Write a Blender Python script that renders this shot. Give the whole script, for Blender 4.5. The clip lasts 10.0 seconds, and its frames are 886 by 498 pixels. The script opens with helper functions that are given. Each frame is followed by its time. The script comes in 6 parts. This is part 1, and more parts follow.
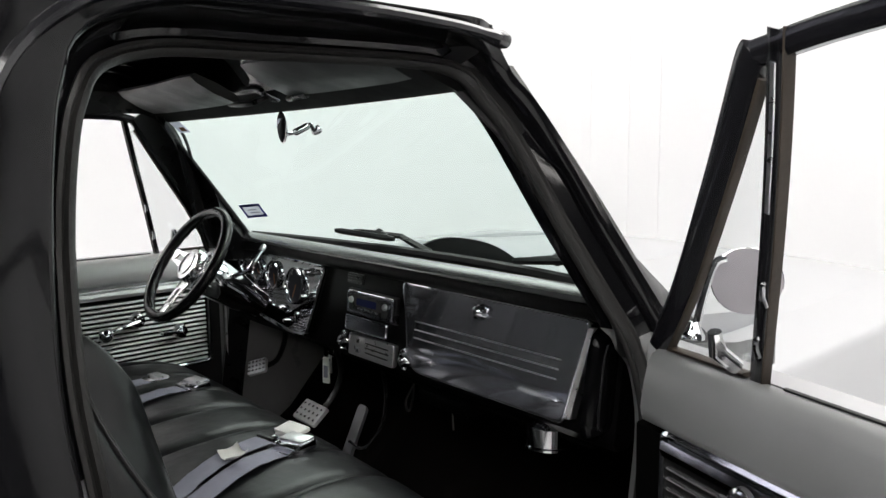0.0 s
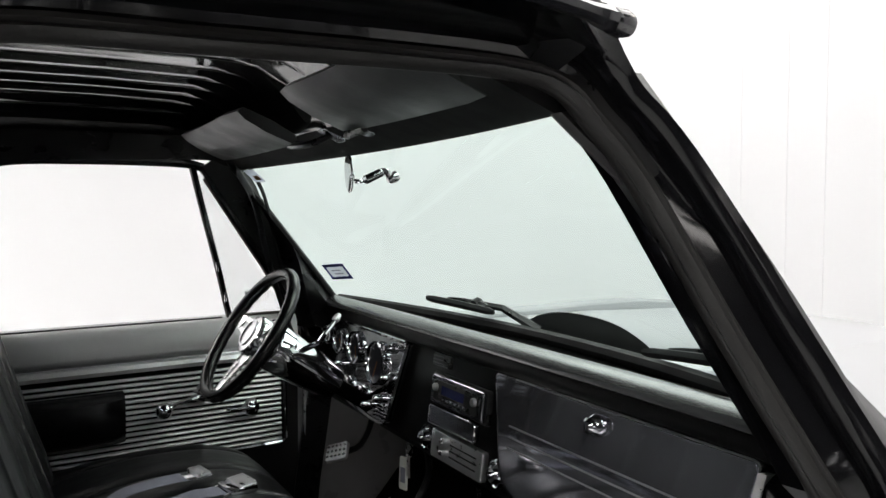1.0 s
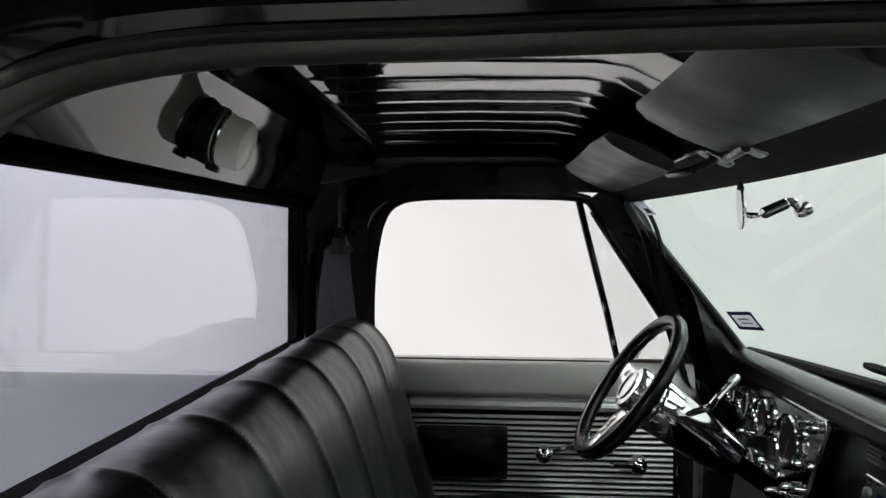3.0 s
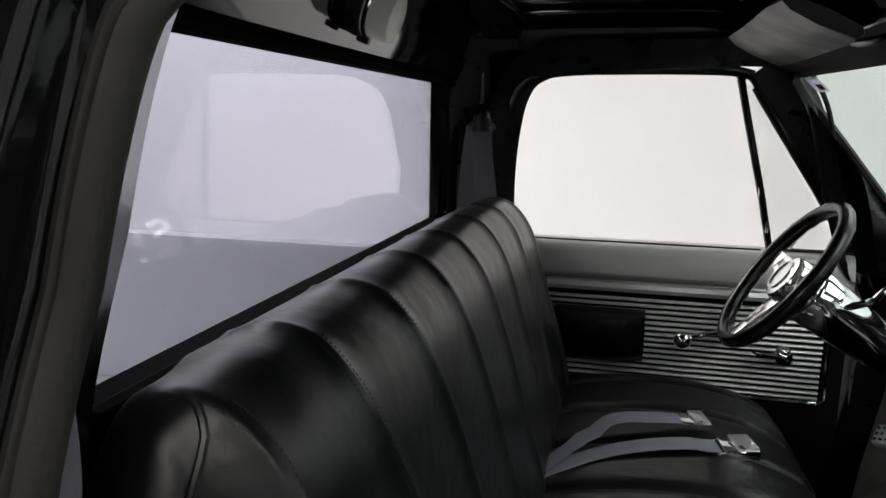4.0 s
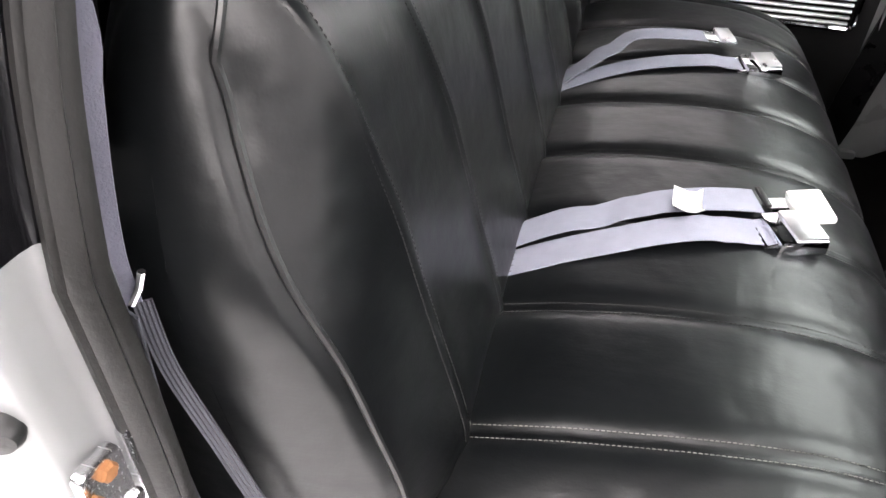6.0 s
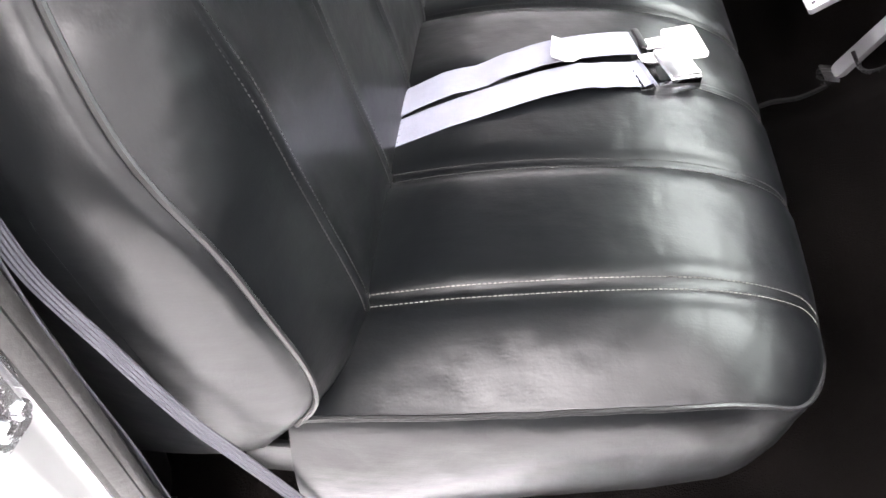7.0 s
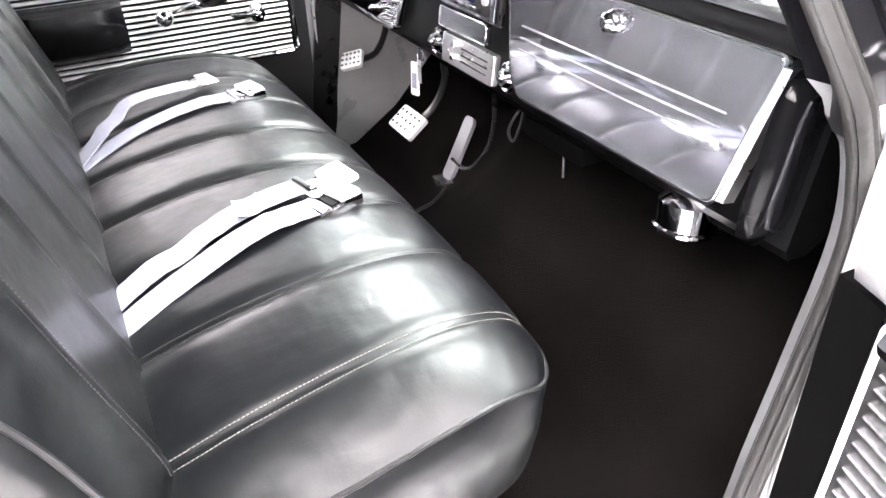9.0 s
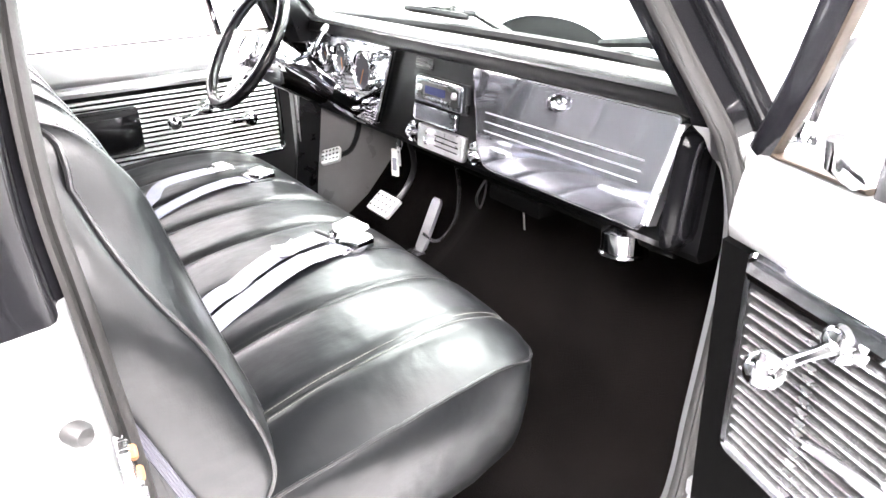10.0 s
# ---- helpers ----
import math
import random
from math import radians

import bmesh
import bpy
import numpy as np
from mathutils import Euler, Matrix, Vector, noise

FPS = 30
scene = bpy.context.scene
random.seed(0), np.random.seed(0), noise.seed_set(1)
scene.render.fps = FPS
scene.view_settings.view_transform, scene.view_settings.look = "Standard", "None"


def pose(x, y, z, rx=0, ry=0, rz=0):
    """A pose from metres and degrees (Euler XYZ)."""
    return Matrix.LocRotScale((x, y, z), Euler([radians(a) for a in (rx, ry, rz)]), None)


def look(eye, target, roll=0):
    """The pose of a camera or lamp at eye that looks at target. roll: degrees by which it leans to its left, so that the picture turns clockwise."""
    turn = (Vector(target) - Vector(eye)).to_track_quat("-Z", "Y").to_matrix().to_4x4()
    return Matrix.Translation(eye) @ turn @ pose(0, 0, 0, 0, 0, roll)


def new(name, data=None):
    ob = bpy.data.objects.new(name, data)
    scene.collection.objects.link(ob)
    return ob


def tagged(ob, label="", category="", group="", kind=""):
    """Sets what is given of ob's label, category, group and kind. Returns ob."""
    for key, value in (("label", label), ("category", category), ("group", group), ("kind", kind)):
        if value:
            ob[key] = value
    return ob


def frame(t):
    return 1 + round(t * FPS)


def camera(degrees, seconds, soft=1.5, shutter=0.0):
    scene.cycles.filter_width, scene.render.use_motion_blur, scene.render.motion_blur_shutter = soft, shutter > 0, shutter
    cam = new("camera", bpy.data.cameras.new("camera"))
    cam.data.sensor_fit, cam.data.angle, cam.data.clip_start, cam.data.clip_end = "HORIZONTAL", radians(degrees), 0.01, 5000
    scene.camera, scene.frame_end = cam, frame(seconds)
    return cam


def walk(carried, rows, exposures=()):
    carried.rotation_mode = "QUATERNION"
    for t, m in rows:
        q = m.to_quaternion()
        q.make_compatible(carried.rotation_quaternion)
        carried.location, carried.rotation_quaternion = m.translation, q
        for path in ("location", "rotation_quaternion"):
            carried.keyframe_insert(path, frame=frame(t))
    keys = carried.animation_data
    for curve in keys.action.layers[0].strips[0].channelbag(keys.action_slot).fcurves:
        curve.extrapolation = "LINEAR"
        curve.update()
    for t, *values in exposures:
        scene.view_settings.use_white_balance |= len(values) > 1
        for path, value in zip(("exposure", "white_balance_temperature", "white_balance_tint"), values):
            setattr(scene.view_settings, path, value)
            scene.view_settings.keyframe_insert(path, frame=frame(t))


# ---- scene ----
cam = camera(63.0, 10.0, soft=1.5)
PATH = [
    (0.0, (-0.163, -1.424, 1.560), (1.136, 0.074, 1.296), -0.7),
    (0.5, (-0.001, -1.288, 1.554), (1.155, 0.332, 1.350), -0.7),
    (1.0, (0.121, -1.170, 1.556), (1.132, 0.552, 1.446), -0.2),
    (1.5, (0.188, -1.105, 1.555), (0.973, 0.734, 1.516), 0.2),
    (2.0, (0.258, -1.050, 1.567), (0.684, 0.905, 1.571), 0.4),
    (2.5, (0.275, -1.018, 1.572), (0.402, 0.978, 1.589), 0.4),
    (4.0, (0.249, -1.012, 1.563), (-0.211, 0.901, 1.203), 1.0),
    (4.5, (0.241, -1.005, 1.551), (-0.308, 0.820, 0.944), 1.4),
    (5.0, (0.251, -1.020, 1.537), (-0.325, 0.719, 0.733), 0.4),
    (5.5, (0.241, -1.016, 1.522), (-0.273, 0.612, 0.479), 0.5),
    (6.0, (0.229, -1.008, 1.508), (-0.124, 0.522, 0.270), 2.2),
    (7.5, (0.281, -1.010, 1.497), (0.315, 0.303, -0.011), -1.2),
    (8.0, (0.271, -1.043, 1.489), (0.538, 0.371, 0.100), -2.2),
    (8.5, (0.249, -1.075, 1.505), (0.761, 0.397, 0.252), -2.1),
    (9.0, (0.190, -1.133, 1.515), (0.957, 0.358, 0.424), -1.9),
    (9.5, (0.098, -1.221, 1.522), (0.994, 0.283, 0.554), -1.8),
    (10.0, (-0.036, -1.351, 1.539), (0.950, 0.183, 0.717), -2.0),
]
# the clip's camera opens up as it turns down into the dark cab
EXPOSURES = [(0.0, 0.1, 6500, 10), (1.5, 0.0, 6500, 10), (2.5, -0.1, 6500, 10), (4.0, -0.22, 6620, 11), (4.6, -0.22, 6620, 12), (5.0, 0.08, 6650, 14), (5.5, 0.58, 6830, 15), (6.0, 2.1, 6600, 17), (6.2, 2.35, 6550, 18), (7.4, 3.1, 6500, 18), (8.5, 3.58, 6500, 19), (9.2, 3.82, 6500, 18), (10.0, 3.88, 6500, 17)]
walk(cam, [(t, look(eye, target, roll)) for t, eye, target, roll in PATH], EXPOSURES)

# ---------------------------------------------------------------- world and light
world = bpy.data.worlds.new("studio_world")
scene.world = world
world.use_nodes = True
world.node_tree.nodes["Background"].inputs[0].default_value = (0.9, 0.93, 1.0, 1)
world.node_tree.nodes["Background"].inputs[1].default_value = 0.05
LAMP = 3.8          # ceiling panels of the photo studio
REARFILL = 6.2      # unseen row added behind the truck to brighten the north wall
LAMPDIM = 2.6       # the panel in the far corner
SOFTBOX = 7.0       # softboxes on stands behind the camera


# ---------------------------------------------------------------- materials
def mat(name, colour, rough=0.5, metal=0.0, coat=0.0, noise_scale=0.0, vary=0.0, bump=0.0, bump_scale=200.0,
        rough_vary=0.0, spec=0.5):
    m = bpy.data.materials.new(name)
    m.use_nodes = True
    nt = m.node_tree
    b = nt.nodes["Principled BSDF"]
    b.inputs["Base Color"].default_value = (*colour, 1)
    b.inputs["Roughness"].default_value = rough
    b.inputs["Metallic"].default_value = metal
    b.inputs["Coat Weight"].default_value = coat
    b.inputs["Coat Roughness"].default_value = 0.05
    b.inputs["Specular IOR Level"].default_value = spec
    tc = nt.nodes.new("ShaderNodeTexCoord")
    if vary or rough_vary:
        n = nt.nodes.new("ShaderNodeTexNoise")
        n.inputs["Scale"].default_value = noise_scale or 6.0
        n.inputs["Detail"].default_value = 6.0
        nt.links.new(tc.outputs["Object"], n.inputs["Vector"])
        if vary:
            mix = nt.nodes.new("ShaderNodeMixRGB")
            mix.inputs[1].default_value = (*[c * (1 - vary) for c in colour], 1)
            mix.inputs[2].default_value = (*[min(1, c * (1 + vary)) for c in colour], 1)
            nt.links.new(n.outputs["Fac"], mix.inputs[0])
            nt.links.new(mix.outputs[0], b.inputs["Base Color"])
        if rough_vary:
            mr = nt.nodes.new("ShaderNodeMapRange")
            mr.inputs["From Min"].default_value, mr.inputs["From Max"].default_value = 0.3, 0.7
            mr.inputs["To Min"].default_value = max(0.02, rough - rough_vary)
            mr.inputs["To Max"].default_value = min(1.0, rough + rough_vary)
            nt.links.new(n.outputs["Fac"], mr.inputs["Value"])
            nt.links.new(mr.outputs[0], b.inputs["Roughness"])
    if bump:
        n2 = nt.nodes.new("ShaderNodeTexNoise")
        n2.inputs["Scale"].default_value = bump_scale
        n2.inputs["Detail"].default_value = 3.0
        nt.links.new(tc.outputs["Object"], n2.inputs["Vector"])
        bp = nt.nodes.new("ShaderNodeBump")
        bp.inputs["Strength"].default_value = bump
        bp.inputs["Distance"].default_value = 0.002
        nt.links.new(n2.outputs["Fac"], bp.inputs["Height"])
        nt.links.new(bp.outputs[0], b.inputs["Normal"])
    return m


def leather(name, colour, rough=0.25, worn=0.0):
    """Black vinyl: fine pebble grain, creases, soft unevenness; worn: blotchy gloss and soft creases."""
    m = mat(name, colour, rough)
    nt = m.node_tree
    b = nt.nodes["Principled BSDF"]
    tc = nt.nodes.new("ShaderNodeTexCoord")

    def tex(scale, detail, stretch=None, rough_n=0.5):
        n = nt.nodes.new("ShaderNodeTexNoise")
        n.inputs["Scale"].default_value, n.inputs["Detail"].default_value, n.inputs["Roughness"].default_value = scale, detail, rough_n
        src = tc.outputs["Object"]
        if stretch:
            mp = nt.nodes.new("ShaderNodeMapping")
            mp.inputs["Scale"].default_value = stretch
            nt.links.new(src, mp.inputs["Vector"])
            src = mp.outputs[0]
        nt.links.new(src, n.inputs["Vector"])
        return n.outputs["Fac"]

    def ramp(src, lo, hi, to_lo, to_hi):
        r = nt.nodes.new("ShaderNodeMapRange")
        for key, v in (("From Min", lo), ("From Max", hi), ("To Min", to_lo), ("To Max", to_hi)):
            r.inputs[key].default_value = v
        nt.links.new(src, r.inputs["Value"])
        return r.outputs[0]

    def bump(height, strength, distance, under=None):
        n = nt.nodes.new("ShaderNodeBump")
        n.inputs["Strength"].default_value, n.inputs["Distance"].default_value = strength, distance
        nt.links.new(height, n.inputs["Height"])
        if under:
            nt.links.new(under, n.inputs["Normal"])
        return n.outputs[0]
    slow, blotch, crease, fine = tex(9.0, 2.0), tex(15.0, 2.0), tex(26.0, 2.0, (1.0, 0.35, 1.0)), tex(420.0, 0.0)
    low = ramp(slow, 0.25, 0.75, rough - 0.010, rough + 0.010)
    add = nt.nodes.new("ShaderNodeMath")
    add.operation = "ADD"
    nt.links.new(low, add.inputs[0])
    nt.links.new(ramp(blotch, 0.3, 0.72, -0.012, 0.012), add.inputs[1])
    nt.links.new(add.outputs[0], b.inputs["Roughness"])
    n1 = bump(slow, 0.10 + 0.06 * worn, 0.012)
    n2 = bump(crease, 0.05 + 0.19 * worn, 0.005, n1)
    if worn:
        n2 = bump(blotch, 0.28 * worn, 0.009, n2)
    if worn:
        n2 = bump(tex(70.0, 3.0, (0.25, 1.0, 1.0), 0.6), 0.14 * worn, 0.0020, n2)
        n2 = bump(tex(48.0, 4.0, (1.0, 1.0, 0.3), 0.7), 0.12 * worn, 0.0024, n2)
    nt.links.new(bump(fine, 0.10, 0.0004, n2), b.inputs["Normal"])
    return m


def brushed(name, colour, rough, scale=(4, 400, 400)):
    m = mat(name, colour, rough, 1.0)
    nt = m.node_tree
    b = nt.nodes["Principled BSDF"]
    tc, mp, n = nt.nodes.new("ShaderNodeTexCoord"), nt.nodes.new("ShaderNodeMapping"), nt.nodes.new("ShaderNodeTexNoise")
    mp.inputs["Scale"].default_value = scale
    n.inputs["Scale"].default_value = 1.0
    n.inputs["Detail"].default_value = 4.0
    nt.links.new(tc.outputs["Object"], mp.inputs["Vector"])
    nt.links.new(mp.outputs[0], n.inputs["Vector"])
    bp = nt.nodes.new("ShaderNodeBump")
    bp.inputs["Strength"].default_value, bp.inputs["Distance"].default_value = 0.15, 0.001
    nt.links.new(n.outputs["Fac"], bp.inputs["Height"])
    nt.links.new(bp.outputs[0], b.inputs["Normal"])
    mr = nt.nodes.new("ShaderNodeMapRange")
    mr.inputs["To Min"].default_value, mr.inputs["To Max"].default_value = rough * 0.7, rough * 1.4
    nt.links.new(n.outputs["Fac"], mr.inputs["Value"])
    nt.links.new(mr.outputs[0], b.inputs["Roughness"])
    return m


def pane_mat(name, tint, gloss=1.0):
    m = bpy.data.materials.new(name)
    m.use_nodes = True
    nt = m.node_tree
    nt.nodes.clear()
    out = nt.nodes.new("ShaderNodeOutputMaterial")
    tr, gl, mx, lw, pw, ad = (nt.nodes.new(k) for k in ("ShaderNodeBsdfTransparent", "ShaderNodeBsdfGlossy", "ShaderNodeMixShader", "ShaderNodeLayerWeight", "ShaderNodeMath", "ShaderNodeMath"))
    tr.inputs[0].default_value = (*tint, 1)
    gl.inputs["Roughness"].default_value = 0.01
    gl.inputs[0].default_value = (gloss, gloss, gloss, 1)
    lw.inputs["Blend"].default_value = 0.5
    pw.operation, ad.operation = "POWER", "MULTIPLY_ADD"
    pw.inputs[1].default_value = 5.0
    ad.inputs[1].default_value, ad.inputs[2].default_value = 0.90, 0.036
    nt.links.new(lw.outputs["Facing"], pw.inputs[0])
    nt.links.new(pw.outputs[0], ad.inputs[0])
    nt.links.new(ad.outputs[0], mx.inputs[0])
    nt.links.new(tr.outputs[0], mx.inputs[1])
    nt.links.new(gl.outputs[0], mx.inputs[2])
    nt.links.new(mx.outputs[0], out.inputs[0])
    return m


def glow(name, colour, strength):
    m = mat(name, colour, 0.5)
    b = m.node_tree.nodes["Principled BSDF"]
    b.inputs["Emission Color"].default_value = (*colour, 1)
    b.inputs["Emission Strength"].default_value = strength
    return m


M_BLACK = mat("black_gloss_paint", (0.010, 0.010, 0.012), 0.16, 0, 0.6, 14, 0.3, 0.04, 60, 0.05)
M_BLACKSAT = mat("black_satin_paint", (0.007, 0.007, 0.0075), 0.34, 0, 0, 20, 0.3, 0.1, 300, 0.08)
M_ROOF = mat("black_roof_paint", (0.005, 0.005, 0.0055), 0.07, 0, 0.4, 9, 0.3, 0.02, 25, 0.02)
M_FRAME = mat("black_door_frame_paint", (0.0045, 0.0045, 0.0052), 0.10, 0, 0, 14, 0.3, 0.04, 60, 0.05)
M_FRAME.node_tree.nodes["Principled BSDF"].inputs["Specular IOR Level"].default_value = 0.3
# Dimmed copy of the body silver: jamb and sill shading put into colour.
M_SILVERDIM = mat("dimmed_jamb_silver", (0.22, 0.224, 0.226), 0.34, 0.1, 0.15, 30, 0.06, 0.10, 40, 0.05)
M_INNERFRAME = mat("black_inner_frame_paint", (0.003, 0.003, 0.0034), 0.3, 0, 0, 20, 0.3, 0, 0, 0.05, 0.2)
M_SILVER = mat("silver_grey_paint", (0.40, 0.40, 0.41), 0.32, 0.25, 0.5, 30, 0.04, 0, 0, 0.03)
M_WHITEBODY = mat("pale_silver_paint", (0.49, 0.496, 0.51), 0.33, 0.15, 0.4, 10, 0.03, 0, 0, 0.02)
M_GREYKICK = mat("grey_kick_panel_paint", (0.27, 0.27, 0.27), 0.34, 0, 0, 12, 0.2, 0.1, 250, 0.1)
M_HEADER = mat("matt_black_header_paint", (0.0022, 0.0022, 0.0024), 0.7, 0, 0, 20, 0.3, 0.1, 200, 0.05, 0.15)
M_CHROME = mat("chrome", (0.80, 0.80, 0.82), 0.07, 1.0, 0, 25, 0.08, 0, 0, 0.04)
M_FASCIA = mat("polished_fascia_metal", (0.62, 0.62, 0.64), 0.13, 1.0, 0, 30, 0.10, 0, 0, 0.04)
M_STEEL = brushed("polished_stainless", (0.74, 0.74, 0.76), 0.24)
M_ALU = brushed("anodised_aluminium", (0.34, 0.35, 0.38), 0.17, (300, 3, 300))
# Driver's door rail and ribs lit, passenger's dimmed: lighting put into the colours.
M_RAIL = mat("lit_satin_rail_paint", (0.66, 0.66, 0.66), 0.33, 0.2, 0.3, 30, 0.05, 0.06, 60, 0.04)
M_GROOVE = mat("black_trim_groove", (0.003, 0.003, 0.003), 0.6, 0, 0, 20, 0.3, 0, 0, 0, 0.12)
M_RIBDIM = mat("dimmed_door_trim", (0.60, 0.60, 0.61), 0.24, 0.9, 0, 30, 0.05, 0, 0, 0.05)
M_RAILDIM = mat("dimmed_satin_rail_paint", (0.165, 0.168, 0.17), 0.36, 0.1, 0.1, 30, 0.06, 0.10, 40, 0.05)
M_RIB = mat("lit_door_trim", (0.88, 0.88, 0.89), 0.36, 0.65, 0, 30, 0.05, 0, 0, 0.05)
M_GLOVE = mat("polished_glove_box_aluminium", (0.49, 0.50, 0.55), 0.055, 0.9, 0, 40, 0.05, 0, 0, 0.015)
M_SCORED = mat("scored_aluminium", (0.76, 0.76, 0.77), 0.40, 0.5, 0, 60, 0.05, 0, 0, 0.03)
M_LINE = mat("dull_engraved_aluminium", (0.42, 0.42, 0.44), 0.40, 0.6, 0, 60, 0.05, 0, 0, 0.03)
M_SPOKE = mat("satin_bright_metal", (0.90, 0.90, 0.90), 0.22, 1.0, 0, 60, 0.06, 0.05, 300, 0.06)
M_ALUBRIGHT = mat("bright_aluminium", (0.80, 0.80, 0.81), 0.32, 1.0, 0, 60, 0.08, 0.05, 300, 0.06)
M_VINYL = leather("black_vinyl", (0.0024, 0.0029, 0.0034), 0.330, 1.0)
M_VINYL.node_tree.nodes["Principled BSDF"].inputs["Specular IOR Level"].default_value = 0.38
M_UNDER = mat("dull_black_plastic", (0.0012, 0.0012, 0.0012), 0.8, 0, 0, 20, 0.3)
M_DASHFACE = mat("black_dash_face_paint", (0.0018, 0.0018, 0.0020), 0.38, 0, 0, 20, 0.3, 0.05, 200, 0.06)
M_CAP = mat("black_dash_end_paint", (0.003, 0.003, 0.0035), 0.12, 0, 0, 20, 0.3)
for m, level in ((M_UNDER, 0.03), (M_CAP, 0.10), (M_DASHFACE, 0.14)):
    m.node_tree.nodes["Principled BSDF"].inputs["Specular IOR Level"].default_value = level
M_PIPING = mat("black_vinyl_piping", (0.012, 0.012, 0.0125), 0.34, 0, 0, 30, 0.2)
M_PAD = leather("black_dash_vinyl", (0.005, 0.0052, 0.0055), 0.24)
# Lighter base and extra gloss paint the windscreen's sheen along the pad.
M_CRESTSHEEN = leather("crest_sheen_vinyl", (0.045, 0.046, 0.047), 0.25)
M_CRESTSHEEN.node_tree.nodes["Principled BSDF"].inputs["Specular IOR Level"].default_value = 1.0
M_CRESTSHEEN.node_tree.nodes["Principled BSDF"].inputs["Coat Weight"].default_value = 0.4
M_CRESTSHEEN.node_tree.nodes["Principled BSDF"].inputs["Coat Roughness"].default_value = 0.25
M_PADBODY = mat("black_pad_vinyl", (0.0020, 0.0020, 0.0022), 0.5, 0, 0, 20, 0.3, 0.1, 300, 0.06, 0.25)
M_ARMREST = leather("black_armrest_vinyl", (0.004, 0.004, 0.0045), 0.24)
M_STITCH = mat("pale_thread", (0.11, 0.11, 0.10), 0.8)
M_STITCHDARK = mat("dark_grey_thread", (0.010, 0.010, 0.010), 0.8)
M_RUBBER = mat("grey_black_rubber", (0.0155, 0.015, 0.0145), 0.42, 0, 0, 18, 0.35, 0.3, 150, 0.12, 0.36)
M_DARKRUB = mat("black_rubber", (0.015, 0.015, 0.015), 0.55, 0, 0, 18, 0.3, 0.2, 200, 0.1)
M_CARPET = mat("black_carpet", (0.0032, 0.0026, 0.0024), 0.95, 0, 0, 9, 0.95, 1.0, 380, 0, 0.05)
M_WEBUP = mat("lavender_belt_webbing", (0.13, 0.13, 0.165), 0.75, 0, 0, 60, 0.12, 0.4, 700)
# Same strap below its hook, with the shade there put into the colour.
M_WEBSHADE = mat("shaded_lavender_webbing", (0.048, 0.048, 0.060), 0.75, 0, 0, 60, 0.12, 0.4, 700)
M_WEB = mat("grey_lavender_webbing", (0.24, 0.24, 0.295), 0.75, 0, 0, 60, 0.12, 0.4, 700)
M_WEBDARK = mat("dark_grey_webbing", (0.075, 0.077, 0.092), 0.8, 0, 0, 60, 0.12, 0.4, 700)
M_PLASTIC = mat("black_plastic", (0.014, 0.014, 0.014), 0.3, 0, 0, 20, 0.2, 0.15, 400, 0.06)
M_GAUGE = mat("dark_gauge_face", (0.006, 0.006, 0.010), 0.3, spec=0.2)
M_WHITETAG = mat("white_paper_label", (0.78, 0.78, 0.74), 0.7, 0, 0, 40, 0.06)
M_BLUE = mat("blue_sticker_ink", (0.012, 0.014, 0.24), 0.6)
M_STICKER = mat("grey_sticker_paper", (0.55, 0.55, 0.62), 0.6, 0, 0, 90, 0.15)
_nt = M_STICKER.node_tree
_tl, _mx = _nt.nodes.new("ShaderNodeBsdfTranslucent"), _nt.nodes.new("ShaderNodeMixShader")
_tl.inputs["Color"].default_value = (0.62, 0.63, 0.74, 1)
_mx.inputs["Fac"].default_value = 0.6
_nt.links.new(_nt.nodes["Principled BSDF"].outputs[0], _mx.inputs[1])
_nt.links.new(_tl.outputs[0], _mx.inputs[2])
_nt.links.new(_mx.outputs[0], _nt.nodes["Material Output"].inputs["Surface"])
M_BAR = mat("grey_print", (0.22, 0.22, 0.28), 0.6)
M_SCREEN = mat("blue_display", (0.02, 0.025, 0.10), 0.15)
M_LENS = mat("milky_lamp_lens", (0.84, 0.84, 0.76), 0.35, 0, 0.3)
M_VISOR = mat("grey_mottled_visor_vinyl", (0.032, 0.035, 0.034), 0.45, 0, 0, 11, 0.85, 0.2, 260, 0.15)
M_RUST = mat("rusty_bolt", (0.28, 0.12, 0.045), 0.6, 0.4, 0, 60, 0.35, 0.4, 200)
M_BROWN = mat("brown_aged_seal", (0.030, 0.021, 0.014), 0.6, 0, 0, 40, 0.4, 0.3, 150)
M_WALL = mat("white_studio_paint", (0.85, 0.85, 0.86), 0.7, 0, 0, 1.2, 0.03, 0.05, 60)
M_WESTDARK = mat("dark_reflection_wall", (0.06, 0.058, 0.062), 0.9, 0, 0, 1.5, 0.15, 0.1, 60)
M_DARKWALL = mat("charcoal_studio_curtain", (0.014, 0.014, 0.016), 0.85, 0, 0, 1.5, 0.15, 0.1, 60)
M_CEIL = mat("dark_grey_ceiling_paint", (0.06, 0.06, 0.063), 0.8, 0, 0, 1.5, 0.1, 0.05, 60)
M_FLOOR = mat("white_epoxy_floor", (0.80, 0.80, 0.80), 0.22, 0, 0, 2.0, 0.02, 0, 0, 0.03)
M_WIND = pane_mat("green_tinted_glass", (0.860, 0.980, 0.945), 0.35)
M_REAR = pane_mat("grey_tinted_glass", (0.76, 0.765, 0.83))
M_CLEAR = pane_mat("clear_glass", (0.95, 0.96, 0.96))
M_MIRROR = mat("mirror_glass", (0.85, 0.85, 0.87), 0.02, 1.0)
# Flat lilac stands in for the pale room that the mirror reflects.
M_MIRRORTONE = mat("lilac_reflection_tone", (0.50, 0.47, 0.50), 0.30, 0.4, 0, 25, 0.15)
